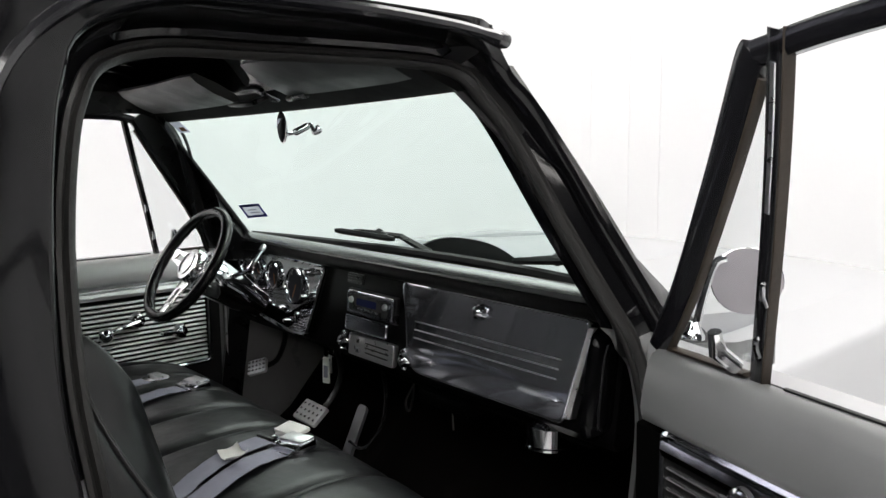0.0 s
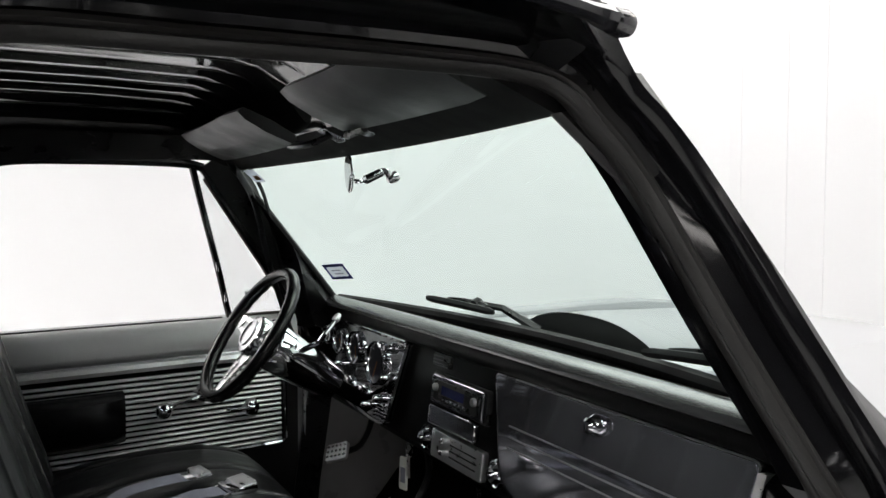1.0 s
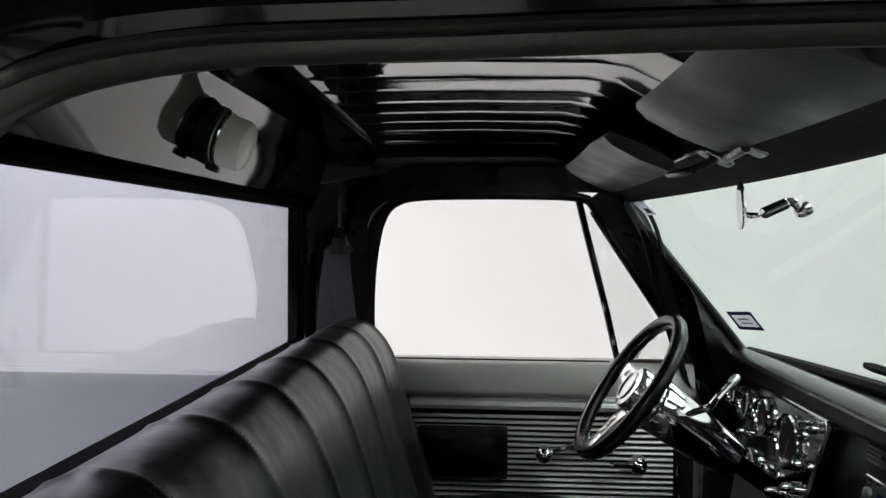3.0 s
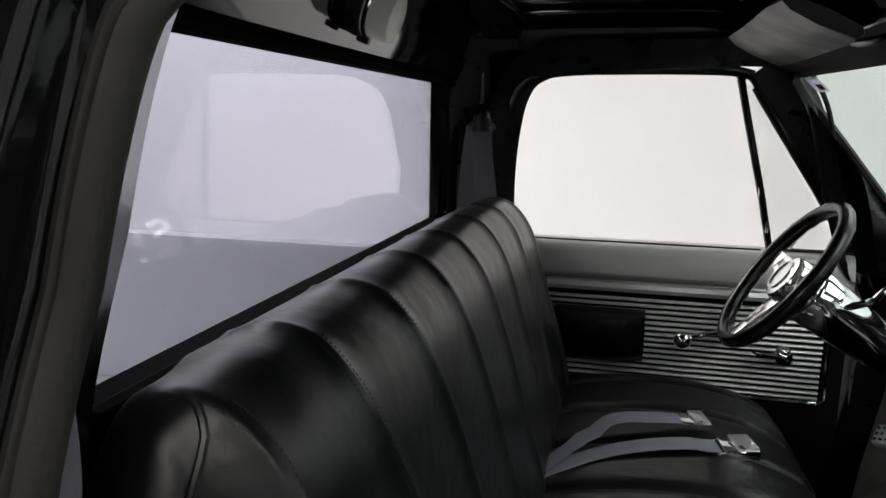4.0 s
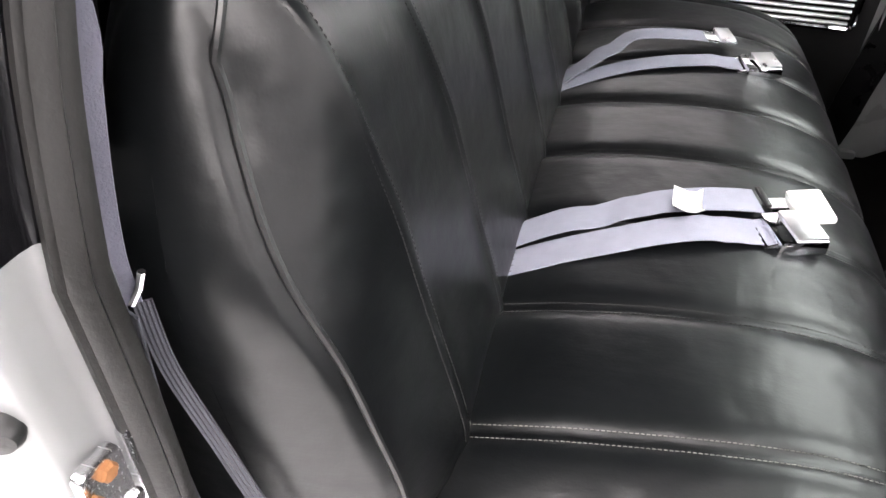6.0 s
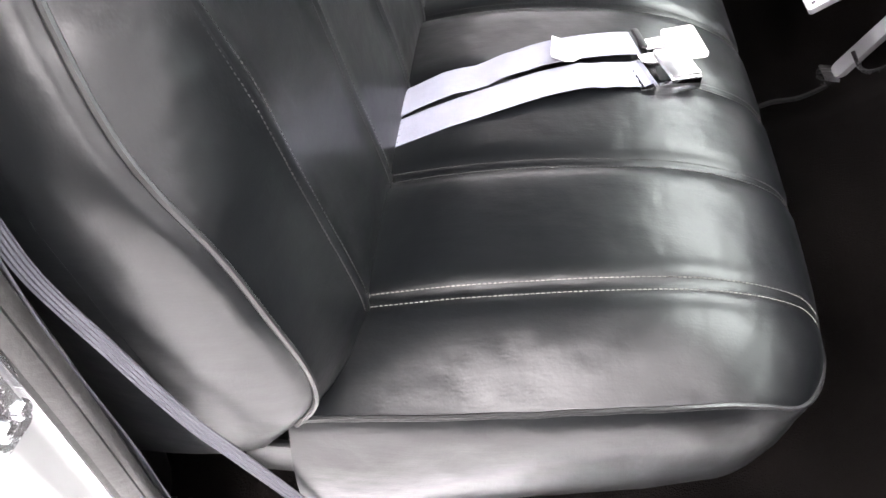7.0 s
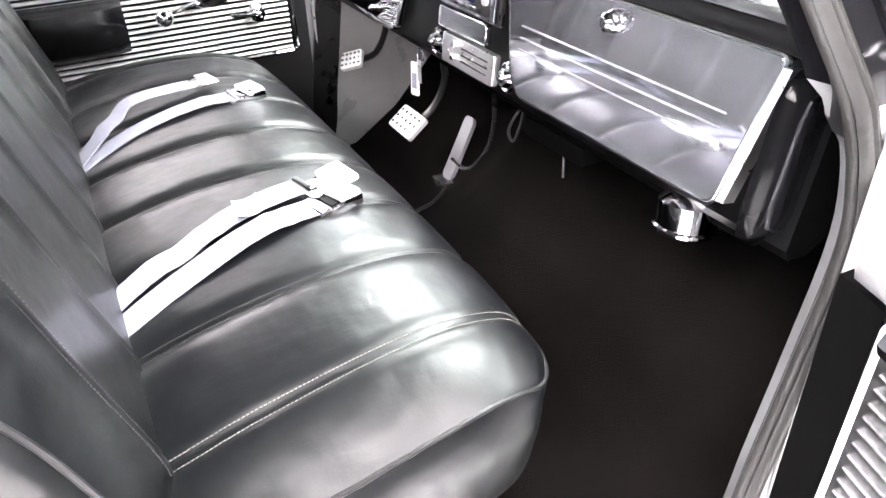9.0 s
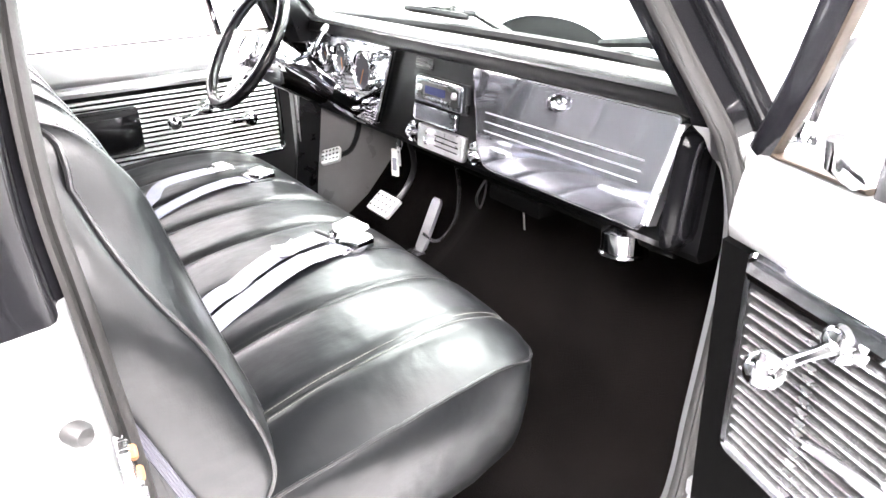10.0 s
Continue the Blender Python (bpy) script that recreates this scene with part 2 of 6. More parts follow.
M_TYRE = mat("tyre_rubber", (0.02, 0.02, 0.02), 0.75, 0, 0, 30, 0.3)
M_LAMP = glow("studio_lamp_diffuser", (1.0, 0.985, 0.96), LAMP)
M_REARFILL = glow("rear_fill_diffuser", (1.0, 0.985, 0.96), REARFILL)
M_LAMPDIM = glow("dim_lamp_diffuser", (1.0, 0.985, 0.96), LAMPDIM)
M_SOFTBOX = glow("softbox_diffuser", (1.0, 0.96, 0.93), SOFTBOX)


# ---------------------------------------------------------------- mesh helpers
def finish(name, bm, material, smooth=35, weld=True):
    if weld:
        bmesh.ops.remove_doubles(bm, verts=bm.verts, dist=1e-5)
    bmesh.ops.recalc_face_normals(bm, faces=bm.faces)
    me = bpy.data.meshes.new(name)
    bm.to_mesh(me)
    bm.free()
    me.materials.append(material)
    if smooth:
        for p in me.polygons:
            p.use_smooth = True
        me.set_sharp_from_angle(angle=radians(smooth))
    return me


def part(name, bm, material, parent=None, label="", smooth=35):
    ob = new(name, finish(name, bm, material, smooth))
    if parent is not None:
        ob.parent = parent
    if label:
        ob["label"] = label
    return ob


def thing(name, label, category, group="", kind="", at=(0, 0, 0)):
    e = new(name)
    e.location = at
    bpy.context.view_layer.update()
    return tagged(e, label, category, group, kind)


def B():
    return bmesh.new()


def box(bm, lo, hi, bevel=0.0, m=None, seg=2):
    """A bevelled box between two corners, then moved by m."""
    c = [(a + b) / 2 for a, b in zip(lo, hi)]
    s = [abs(b - a) for a, b in zip(lo, hi)]
    r = bmesh.ops.create_cube(bm, size=1.0)
    vs = r["verts"]
    for v in vs:
        v.co = Vector((v.co.x * s[0] + c[0], v.co.y * s[1] + c[1], v.co.z * s[2] + c[2]))
    if bevel > 0:
        es = {e for v in vs for e in v.link_edges}
        r2 = bmesh.ops.bevel(bm, geom=list(es), offset=min(bevel, min(s) * 0.49), segments=seg, affect="EDGES", profile=0.5)
        vs = list({v for f in r2["faces"] for v in f.verts} | {v for v in vs if v.is_valid})
    if m is not None:
        for v in vs:
            v.co = m @ v.co
    return bm


def loft(bm, rings, closed_ring=True, caps=True, closed_path=False):
    rows = [[bm.verts.new(p) for p in ring] for ring in rings]
    n = len(rows[0])
    pairs = list(zip(rows[:-1], rows[1:])) + ([(rows[-1], rows[0])] if closed_path else [])
    for a, b in pairs:
        for i in range(n if closed_ring else n - 1):
            j = (i + 1) % n
            try:
                bm.faces.new((a[i], a[j], b[j], b[i]))
            except ValueError:
                pass
    if caps and closed_ring and not closed_path:
        for r in (rows[0], rows[-1]):
            try:
                bm.faces.new(r)
            except ValueError:
                pass
    return bm


def tube(bm, pts, r, n=8, closed=False, flat=1.0, up=(0, 0, 1)):
    """A tube along pts; r may be a list. flat squeezes it along the second axis."""
    pts = [Vector(p) for p in pts]
    k = len(pts)
    rings = []
    side = None
    for i, p in enumerate(pts):
        a = pts[(i - 1) % k] if (closed or i > 0) else p
        b = pts[(i + 1) % k] if (closed or i < k - 1) else p
        d = (b - a).normalized()
        if side is None:
            u = Vector(up)
            if abs(u.dot(d)) > 0.95:
                u = Vector((1, 0, 0))
            side = d.cross(u).normalized()
        else:
            side = (side - d * side.dot(d)).normalized()
        other = d.cross(side).normalized()
        rr = r[i] if isinstance(r, (list, tuple)) else r
        rings.append([p + side * math.cos(2 * math.pi * j / n) * rr + other * math.sin(2 * math.pi * j / n) * rr * flat for j in range(n)])
    return loft(bm, rings, True, True, closed)


def lathe(bm, profile, m, n=24):
    """profile: (radius, height) rows, turned about local z, then moved by m."""
    rings = [[m @ Vector((max(r, 1e-4) * math.cos(2 * math.pi * j / n), max(r, 1e-4) * math.sin(2 * math.pi * j / n), h)) for j in range(n)] for r, h in profile]
    return loft(bm, rings, True, True)


def facing(at, way, up=(0, 0, 1)):
    """A frame at a place whose z looks along way."""
    z = Vector(way).normalized()
    x = Vector(up).cross(z)
    x = x.normalized() if x.length > 1e-4 else Vector((1, 0, 0))
    y = z.cross(x)
    m = Matrix((x, y, z)).transposed().to_4x4()
    m.translation = at
    return m


def curve(ctrl, n=8, closed=False):
    """Catmull-Rom through control points (any dimension)."""
    P = [Vector(p) for p in ctrl]
    k = len(P)
    out = []
    for i in range(k if closed else k - 1):
        p0 = P[(i - 1) % k] if (closed or i > 0) else P[i]
        p1, p2 = P[i], P[(i + 1) % k]
        p3 = P[(i + 2) % k] if (closed or i + 2 < k) else p2
        for j in range(n):
            t = j / n
            out.append(0.5 * ((2 * p1) + (p2 - p0) * t + (2 * p0 - 5 * p1 + 4 * p2 - p3) * t * t + (3 * p1 - p0 - 3 * p2 + p3) * t ** 3))
    if not closed:
        out.append(P[-1])
    return out


def rounded(w, h, r, n=5):
    """A rounded rectangle in the plane, centred."""
    out = []
    for cx, cy, a0 in ((w / 2 - r, h / 2 - r, 0), (-w / 2 + r, h / 2 - r, 90), (-w / 2 + r, -h / 2 + r, 180), (w / 2 - r, -h / 2 + r, 270)):
        for i in range(n + 1):
            a = radians(a0 + 90 * i / n)
            out.append((cx + r * math.cos(a), cy + r * math.sin(a)))
    return out


def plate(bm, outline, m, depth, edge=0.002):
    """A plate from a planar outline: back at 0, softened front at depth along local z."""
    cx = sum(p[0] for p in outline) / len(outline)
    cy = sum(p[1] for p in outline) / len(outline)

    def ring(k, h):
        out = []
        for x, y in outline:
            d = math.hypot(x - cx, y - cy) or 1
            out.append(m @ Vector((x - (x - cx) / d * k, y - (y - cy) / d * k, h)))
        return out
    return loft(bm, [ring(0, 0), ring(0, depth - edge), ring(edge * 0.4, depth - edge * 0.3), ring(edge * 1.2, depth), ring(edge * 1.2 + 0.0012, depth)])


def ribbon(bm, pts, width, thick=0.0022, side=(0, 1, 0), twist=None):
    """A flat strap along pts; side is its width's direction."""
    pts = [Vector(p) for p in pts]
    rings = []
    for i, p in enumerate(pts):
        a, b = pts[max(0, i - 1)], pts[min(len(pts) - 1, i + 1)]
        d = (b - a).normalized()
        s = Vector(twist[i] if twist else side)
        s = (s - d * s.dot(d)).normalized()
        nrm = d.cross(s)
        w, h = width / 2, thick / 2
        rings.append([p + s * w * x + nrm * h * y for x, y in ((-1, -0.4), (-0.93, -1), (0.93, -1), (1, -0.4), (1, 0.4), (0.93, 1), (0.70, 0.35), (0.47, 1), (0.23, 0.35), (0, 1), (-0.23, 0.35), (-0.47, 1), (-0.70, 0.35), (-0.93, 1), (-1, 0.4))])
    return loft(bm, rings)

# ---------------------------------------------------------------- the photo studio
RX0, RX1, RY0, RY1, RH = -4.6, 4.6, -7.0, 4.2, 4.2


def setting(name, bm, material, label, category):
    return tagged(part(name, bm, material), label, category, kind="structure")


setting("floor", box(B(), (RX0 - 0.2, RY0 - 0.2, -0.12), (RX1 + 0.2, RY1 + 0.2, 0)), M_FLOOR, "glossy white studio floor", "floor")
setting("ceiling", box(B(), (RX0 - 0.2, RY0 - 0.2, RH), (RX1 + 0.2, RY1 + 0.2, RH + 0.12)), M_CEIL, "dark grey studio ceiling", "ceiling")
# west wall is out of view, made dark to hold down reflections
setting("wall_west", box(B(), (RX0 - 0.2, RY0, 0), (RX0, RY1, RH)), M_WESTDARK, "unseen dark grey wall added to keep reflections dark", "wall")
setting("wall_south", box(B(), (RX0 - 0.2, RY0 - 0.2, 0), (RX1 + 0.2, RY0, RH)), M_DARKWALL, "charcoal studio wall", "wall")
setting("wall_north", box(B(), (RX0 - 0.2, RY1, 0), (RX1 + 0.2, RY1 + 0.2, RH)), M_WALL, "plain white studio wall", "wall")
wall_east = setting("wall_east", box(B(), (RX1 + 0.012, RY0, 0), (RX1 + 0.2, RY1, RH)), M_WALL, "white studio wall of upright panels", "wall")
edges = [RY0, -4.8, -2.6, -0.6, 1.60, 1.87, 2.23, RY1]
for y0, y1 in zip(edges[:-1], edges[1:]):
    part("panel", box(B(), (RX1 - 0.01, y0 + 0.001, 0.0), (RX1 + 0.012, y1 - 0.001, RH), 0.0015), M_WALL, wall_east)
cove = B()
CR = 1.7
arc = [(RX1 - CR + CR * math.cos(a), RY1 - CR + CR * math.sin(a)) for a in [math.pi / 2 * k / 16 for k in range(17)]]
arc = [(RX1 + 0.006, RY1 - CR - 0.25)] + arc + [(RX1 - CR - 0.4, RY1 + 0.008)]
loft(cove, [[(x - 0.014, y - 0.006, z) for x, y in arc] for z in (0.0, RH)], False, False)
setting("wall_cove", cove, M_WALL, "smooth white curved corner of the studio backdrop", "wall")
setting("baseboard", box(B(), (RX1 - 0.022, RY0, 0), (RX1 - 0.01, RY1, 0.12), 0.003), M_WALL, "low white skirting along the wall", "baseboard")


def ceiling_light(x, y, diffuser):
    t = thing("ceiling_light", "large white light panel under the studio ceiling", "lamp", "studio ceiling lights")
    b = B()
    for lo, hi in (((-1.23, -1.33, -0.05), (-1.20, 1.33, 0)), ((1.20, -1.33, -0.05), (1.23, 1.33, 0)),
                   ((-1.20, -1.33, -0.05), (1.20, -1.30, 0)), ((-1.20, 1.30, -0.05), (1.20, 1.33, 0))):
        box(b, lo, hi, 0.004)
    part("frame", b, M_ALUBRIGHT, t)
    part("diffuser", box(B(), (-1.198, -1.298, -0.035), (1.198, 1.298, -0.02)), diffuser, t)
    t.matrix_basis = pose(x, y, RH)


# added fill row, kept off the seat by the cab roof
for y in (-2.9, 0.0, 2.8):
    ceiling_light(-2.6, y, M_REARFILL)
for x, y in ((0.3, -3.0), (3.3, -0.9), (2.6, -5.3)):
    ceiling_light(x, y, M_LAMP)
ceiling_light(3.2, 2.8, M_LAMPDIM)


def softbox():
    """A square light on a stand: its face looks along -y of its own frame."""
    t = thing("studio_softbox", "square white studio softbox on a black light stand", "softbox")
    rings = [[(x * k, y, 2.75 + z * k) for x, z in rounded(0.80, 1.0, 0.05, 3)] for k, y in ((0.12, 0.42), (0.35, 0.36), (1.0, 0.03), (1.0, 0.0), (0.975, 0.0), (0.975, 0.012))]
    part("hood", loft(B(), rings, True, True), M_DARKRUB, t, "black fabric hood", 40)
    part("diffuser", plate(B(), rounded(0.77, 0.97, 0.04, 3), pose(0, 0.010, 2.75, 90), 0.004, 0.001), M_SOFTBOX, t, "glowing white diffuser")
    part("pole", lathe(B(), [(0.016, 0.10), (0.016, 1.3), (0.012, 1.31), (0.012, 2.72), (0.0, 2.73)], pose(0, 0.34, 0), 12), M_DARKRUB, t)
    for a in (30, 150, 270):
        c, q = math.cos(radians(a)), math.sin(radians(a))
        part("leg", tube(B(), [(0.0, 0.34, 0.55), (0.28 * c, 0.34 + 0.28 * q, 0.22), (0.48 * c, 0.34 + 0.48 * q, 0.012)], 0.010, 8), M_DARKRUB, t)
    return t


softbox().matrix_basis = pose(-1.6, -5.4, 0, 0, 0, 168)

# ---------------------------------------------------------------- the truck's shell
ZB = 1.276                      # belt line


def y_side(z):
    """Half width at the door openings: upright below the belt, leaning in above."""
    return 0.78 - 0.44 * max(0.0, z - ZB)


def y_skin(z):
    return 0.835 - 0.27 * max(0.0, z - ZB)


def y_open(p):
    """Half width at a point (x, z) of the opening: the upper lock jamb stands out further."""
    a = max(0.0, min(1.0, (0.17 - p.x) / 0.14)) ** 1.3
    return y_side(p.y) + a * float(np.interp(p.y, (1.28, 1.40, 1.48, 1.575, 1.61, 1.67), (0.0, 0.020, 0.028, 0.052, 0.060, 0.050)))


OPENING = curve([(0.014, 0.66), (0.012, 0.9), (0.008, 1.12), (0.000, 1.27), (-0.005, 1.37), (0.003, 1.48), (0.016, 1.565), (0.032, 1.615),
                 (0.065, 1.650), (0.14, 1.672), (0.25, 1.677), (0.40, 1.682), (0.52, 1.683), (0.578, 1.672), (0.607, 1.64),
                 (0.646, 1.577), (0.70, 1.425), (0.758, 1.285), (0.80, 1.20), (0.823, 1.10), (0.805, 0.955), (0.78, 0.80),
                 (0.765, 0.69), (0.735, 0.635), (0.60, 0.622), (0.30, 0.622), (0.06, 0.625)], 5, closed=True)


def outward(i, d):
    """The opening's i-th point moved outwards by d in the side's plane."""
    n = len(OPENING)
    t = (OPENING[(i + 1) % n] - OPENING[(i - 1) % n]).normalized()
    return OPENING[i] + Vector((-t.y, t.x)) * d


pickup = thing("pickup_truck", "two-tone black and silver classic pickup truck parked in a white studio", "pickup truck")


def side_frame(s):
    """The body round a door opening: s is 1 on the driver's side, -1 on the passenger's."""
    n = len(OPENING)

    def ring(i):
        p0 = outward(i, 0.0)
        yi = y_open(p0)
        front = max(0.0, min(1.0, (p0.x - 0.50) / 0.10)) * max(0.0, min(1.0, (p0.y - 1.16) / 0.08))   # slim windscreen post
        jamb = max(0.0, min(1.0, (0.07 - p0.x) / 0.06)) * max(0.0, min(1.0, (1.66 - p0.y) / 0.04))    # upright lock jamb
        front, jamb = (v * v * (3 - 2 * v) for v in (front, jamb))

        def mix(base, post, lock):
            return base + (post - base) * front + (lock - base) * jamb
        slim = 0.013 * max(0.0, min(1.0, (p0.y - 1.50) / 0.14)) * front
        d1, d2, d3, d4 = mix(0.024, 0.022, 0.018), mix(0.034, 0.034, 0.020) - slim, mix(0.044, 0.044, 0.028) - slim, mix(0.115, 0.050, 0.115) - slim
        if s > 0:        # the driver's post stays behind the glass
            d1, d2, d3, d4 = mix(d1, 0.004, d1), mix(d2, 0.006, d2), mix(d3, 0.008, d3), mix(d4, 0.010, d4)
        p1, p2, p3, p4 = outward(i, d1), outward(i, d2), outward(i, d3), outward(i, d4)
        inn, pin = outward(i, mix(0.055, 0.02 if s < 0 else -0.03, 0.055)), outward(i, 0.022 if s < 0 else -0.012)
        yo = y_skin(p2.y) + (yi + 0.055 - y_skin(p2.y)) * front
        top = min(p4.y, 1.735)
        return [(inn.x, s * (yi - (mix(0.10, 0.06 if s < 0 else 0.045, 0.10) if p0.y > 1.25 else 0.045)), min(inn.y, 1.72)), (pin.x, s * (yi - 0.030), pin.y), (p0.x, s * (yi + 0.006), p0.y), (p1.x, s * (yi + 0.018), p1.y),
                (p2.x, s * (yo - 0.03), min(p2.y, 1.722)), (p2.x + 0.1 * (p3.x - p2.x), s * (yo - 0.014), min(p2.y + 0.1 * (p3.y - p2.y), 1.723)), (p2.x + 0.4 * (p3.x - p2.x), s * (yo - 0.004), min(p2.y + 0.4 * (p3.y - p2.y), 1.725)), (p3.x, s * yo, min(p3.y, 1.728)), (p4.x, s * (yo + 0.004), top), (p4.x, s * (yo - 0.02), top + 0.004)]
    up = [i for i in range(n) if OPENING[i].y >= (1.289 if OPENING[i].x < 0.4 else 1.268)]
    low = [i for i in range(n) if i not in up]
    start = max(up) + 1
    order_low = [(start + j) % n for j in range(n - len(up))]
    order_up = sorted(up)
    part("door_frame", loft(B(), [ring(i) for i in order_up + [order_low[0]]], False, False), M_FRAME if s < 0 else M_INNERFRAME, pickup, "glossy black upper door frame" if s < 0 else "black upper door frame", 50)
    part("door_frame", loft(B(), [ring(i) for i in order_low + [order_up[0]]], False, False), M_SILVERDIM if s < 0 else M_INNERFRAME, pickup, "pale silver lower door frame" if s < 0 else "black lower door frame", 50)
    seal = B()
    rings = []
    for i in range(n):
        yi = y_open(OPENING[i])
        row = []
        for d, h in ((-0.004, -0.004), (-0.005, 0.004), (-0.002, 0.007), (-0.005, 0.011), (-0.002, 0.017), (0.003, 0.020), (0.006, 0.016), (0.009, 0.020), (0.013, 0.019), (0.013, 0.012), (0.005, 0.008)):
            q = outward(i, d)
            row.append((q.x, s * (yi + h), q.y))
        rings.append(row)
    loft(seal, rings, True, False, True)
    part("weatherstrip", seal, M_RUBBER, pickup, "grey rubber weatherstrip round the door opening", 60)
    lip = tube(B(), [(outward(i, 0.016).x, s * (y_open(OPENING[i]) - 0.012), outward(i, 0.016).y) for i in range(n)], 0.005, 6, True)
    part("seal_bead", lip, M_DARKRUB, pickup, "thin black inner sealing bead")


side_frame(1)
side_frame(-1)

# drip rails over the doors
for s in (1, -1):
    rail = curve([(-0.075, s * 0.80, 1.34), (-0.075, s * 0.775, 1.50), (-0.045, s * 0.745, 1.62), (0.02, s * 0.728, 1.69), (0.10, s * 0.722, 1.715), (0.30, s * 0.72, 1.724), (0.47, s * 0.72, 1.720), (0.556, s * 0.717, 1.711)], 6)
    part("drip_rail", tube(B(), rail, [0.009] * (len(rail) - 3) + [0.011, 0.012, 0.010], 8, flat=0.8), M_BLACK, pickup, "black drip rail with a bare metal tip")
    m = facing((0.559, s * 0.717, 1.7105), (1, 0, -0.1))
    part("rail_cap", lathe(B(), [(0.0, -0.012), (0.011, -0.01), (0.0125, 0), (0.010, 0.01), (0, 0.012)], m, 14), M_BLACK, pickup, "rounded end of the drip rail")

# roof: outer crown and inner ribbed panel
crown = B()
rings = []
for x, zt, hw in ((-0.25, 1.70, 0.66), (-0.22, 1.775, 0.70), (-0.10, 1.815, 0.71), (0.15, 1.835, 0.715), (0.40, 1.825, 0.715), (0.52, 1.79, 0.705), (0.57, 1.77, 0.66), (0.62, 1.752, 0.56), (0.66, 1.735, 0.42), (0.685, 1.715, 0.25)):
    rings.append([(x - 0.05 * (abs(k) / 8) ** 4 * (1 if x > 0.3 else -1), hw * k / 8, zt - (zt - 1.70) * (abs(k) / 8) ** 6 * 0.85 - 0.012 * (k / 8) ** 2) for k in range(-8, 9)])
loft(crown, rings, False, False)
part("roof_skin", crown, M_BLACK, pickup, "glossy black painted roof", 60)
lining = B()
rings = []
BEADS = [-0.52 + 0.0905 * k for k in range(12)]
YS = sorted([-0.60 + 0.03 * k for k in range(41)] + [c + d for c in BEADS for d in (-0.005, -0.003, -0.0012, 0.0012, 0.003, 0.005)])
for x, dz in ((-0.124, -0.128), (-0.106, -0.088), (-0.088, -0.048), (-0.072, -0.015), (-0.05, 0.0), (-0.045, -0.02), (0.03, -0.02), (0.037, 0.0), (0.06, 0.0), (0.10, 0.001), (0.25, 0.003), (0.40, 0.001), (0.44, -0.006), (0.50, -0.036), (0.565, -0.088)):
    row = []
    for y in YS:
        a = abs(y) / 0.60
        z = 1.779 + dz * (1 - 0.3 * a ** 4) - (0.085 if x < 0.45 else 0.055) * a ** 9 - 0.003 * a ** 2
        if 0.05 < x < 0.42:
            z -= 0.0032 * max(math.exp(-((y - c) / 0.0028) ** 2) for c in BEADS)
        row.append((x, y, z))
    rings.append(row)
loft(lining, rings, False, False)
part("roof_lining", lining, M_ROOF, pickup, "glossy black ribbed steel roof lining", 40)
for s in (1, -1):
    rings = []
    for x in (-0.12, 0.0, 0.10, 0.25, 0.40, 0.52, 0.57):
        z0 = 1.702 if -0.02 < x < 0.55 else 1.68
        d = -0.05 if x > 0.55 else 0
        rings.append([(x, s * 0.54, 1.745 + d * 0.3), (x, s * 0.545, 1.72), (x, s * 0.555, z0 + 0.004), (x, s * 0.60, z0), (x, s * 0.66, z0 + 0.02), (x, s * 0.69, 1.735)])
    part("roof_rail", loft(B(), rings, False, False), M_BLACKSAT, pickup, "black inner roof side rail")

# windscreen opening: header, posts and glass


def x_glass(y, z):
    return 0.69 + 1.055 * (1.65 - z) - 0.24 * y * y


def y_glass(z, s=1):
    return 0.637 + 0.435 * (1.65 - z) if s > 0 else 0.60 + 0.46 * (1.65 - z)


header = B()
rings = []
for k in range(-10, 11):
    y = 0.60 * k / 10
    zc = 1.655 + 0.006 * (1 - (k / 10) ** 2)
    xg = x_glass(y, zc)
    rings.append([(xg + 0.012, y, zc), (xg - 0.014, y, zc - 0.004), (xg - 0.035, y, zc + 0.004), (xg - 0.10, y, zc + 0.028), (xg - 0.14, y, zc + 0.075), (xg - 0.02, y, zc + 0.085), (xg + 0.02, y, zc + 0.04)])
loft(header, rings)
part("windscreen_header", header, M_HEADER, pickup, "black header over the windscreen")
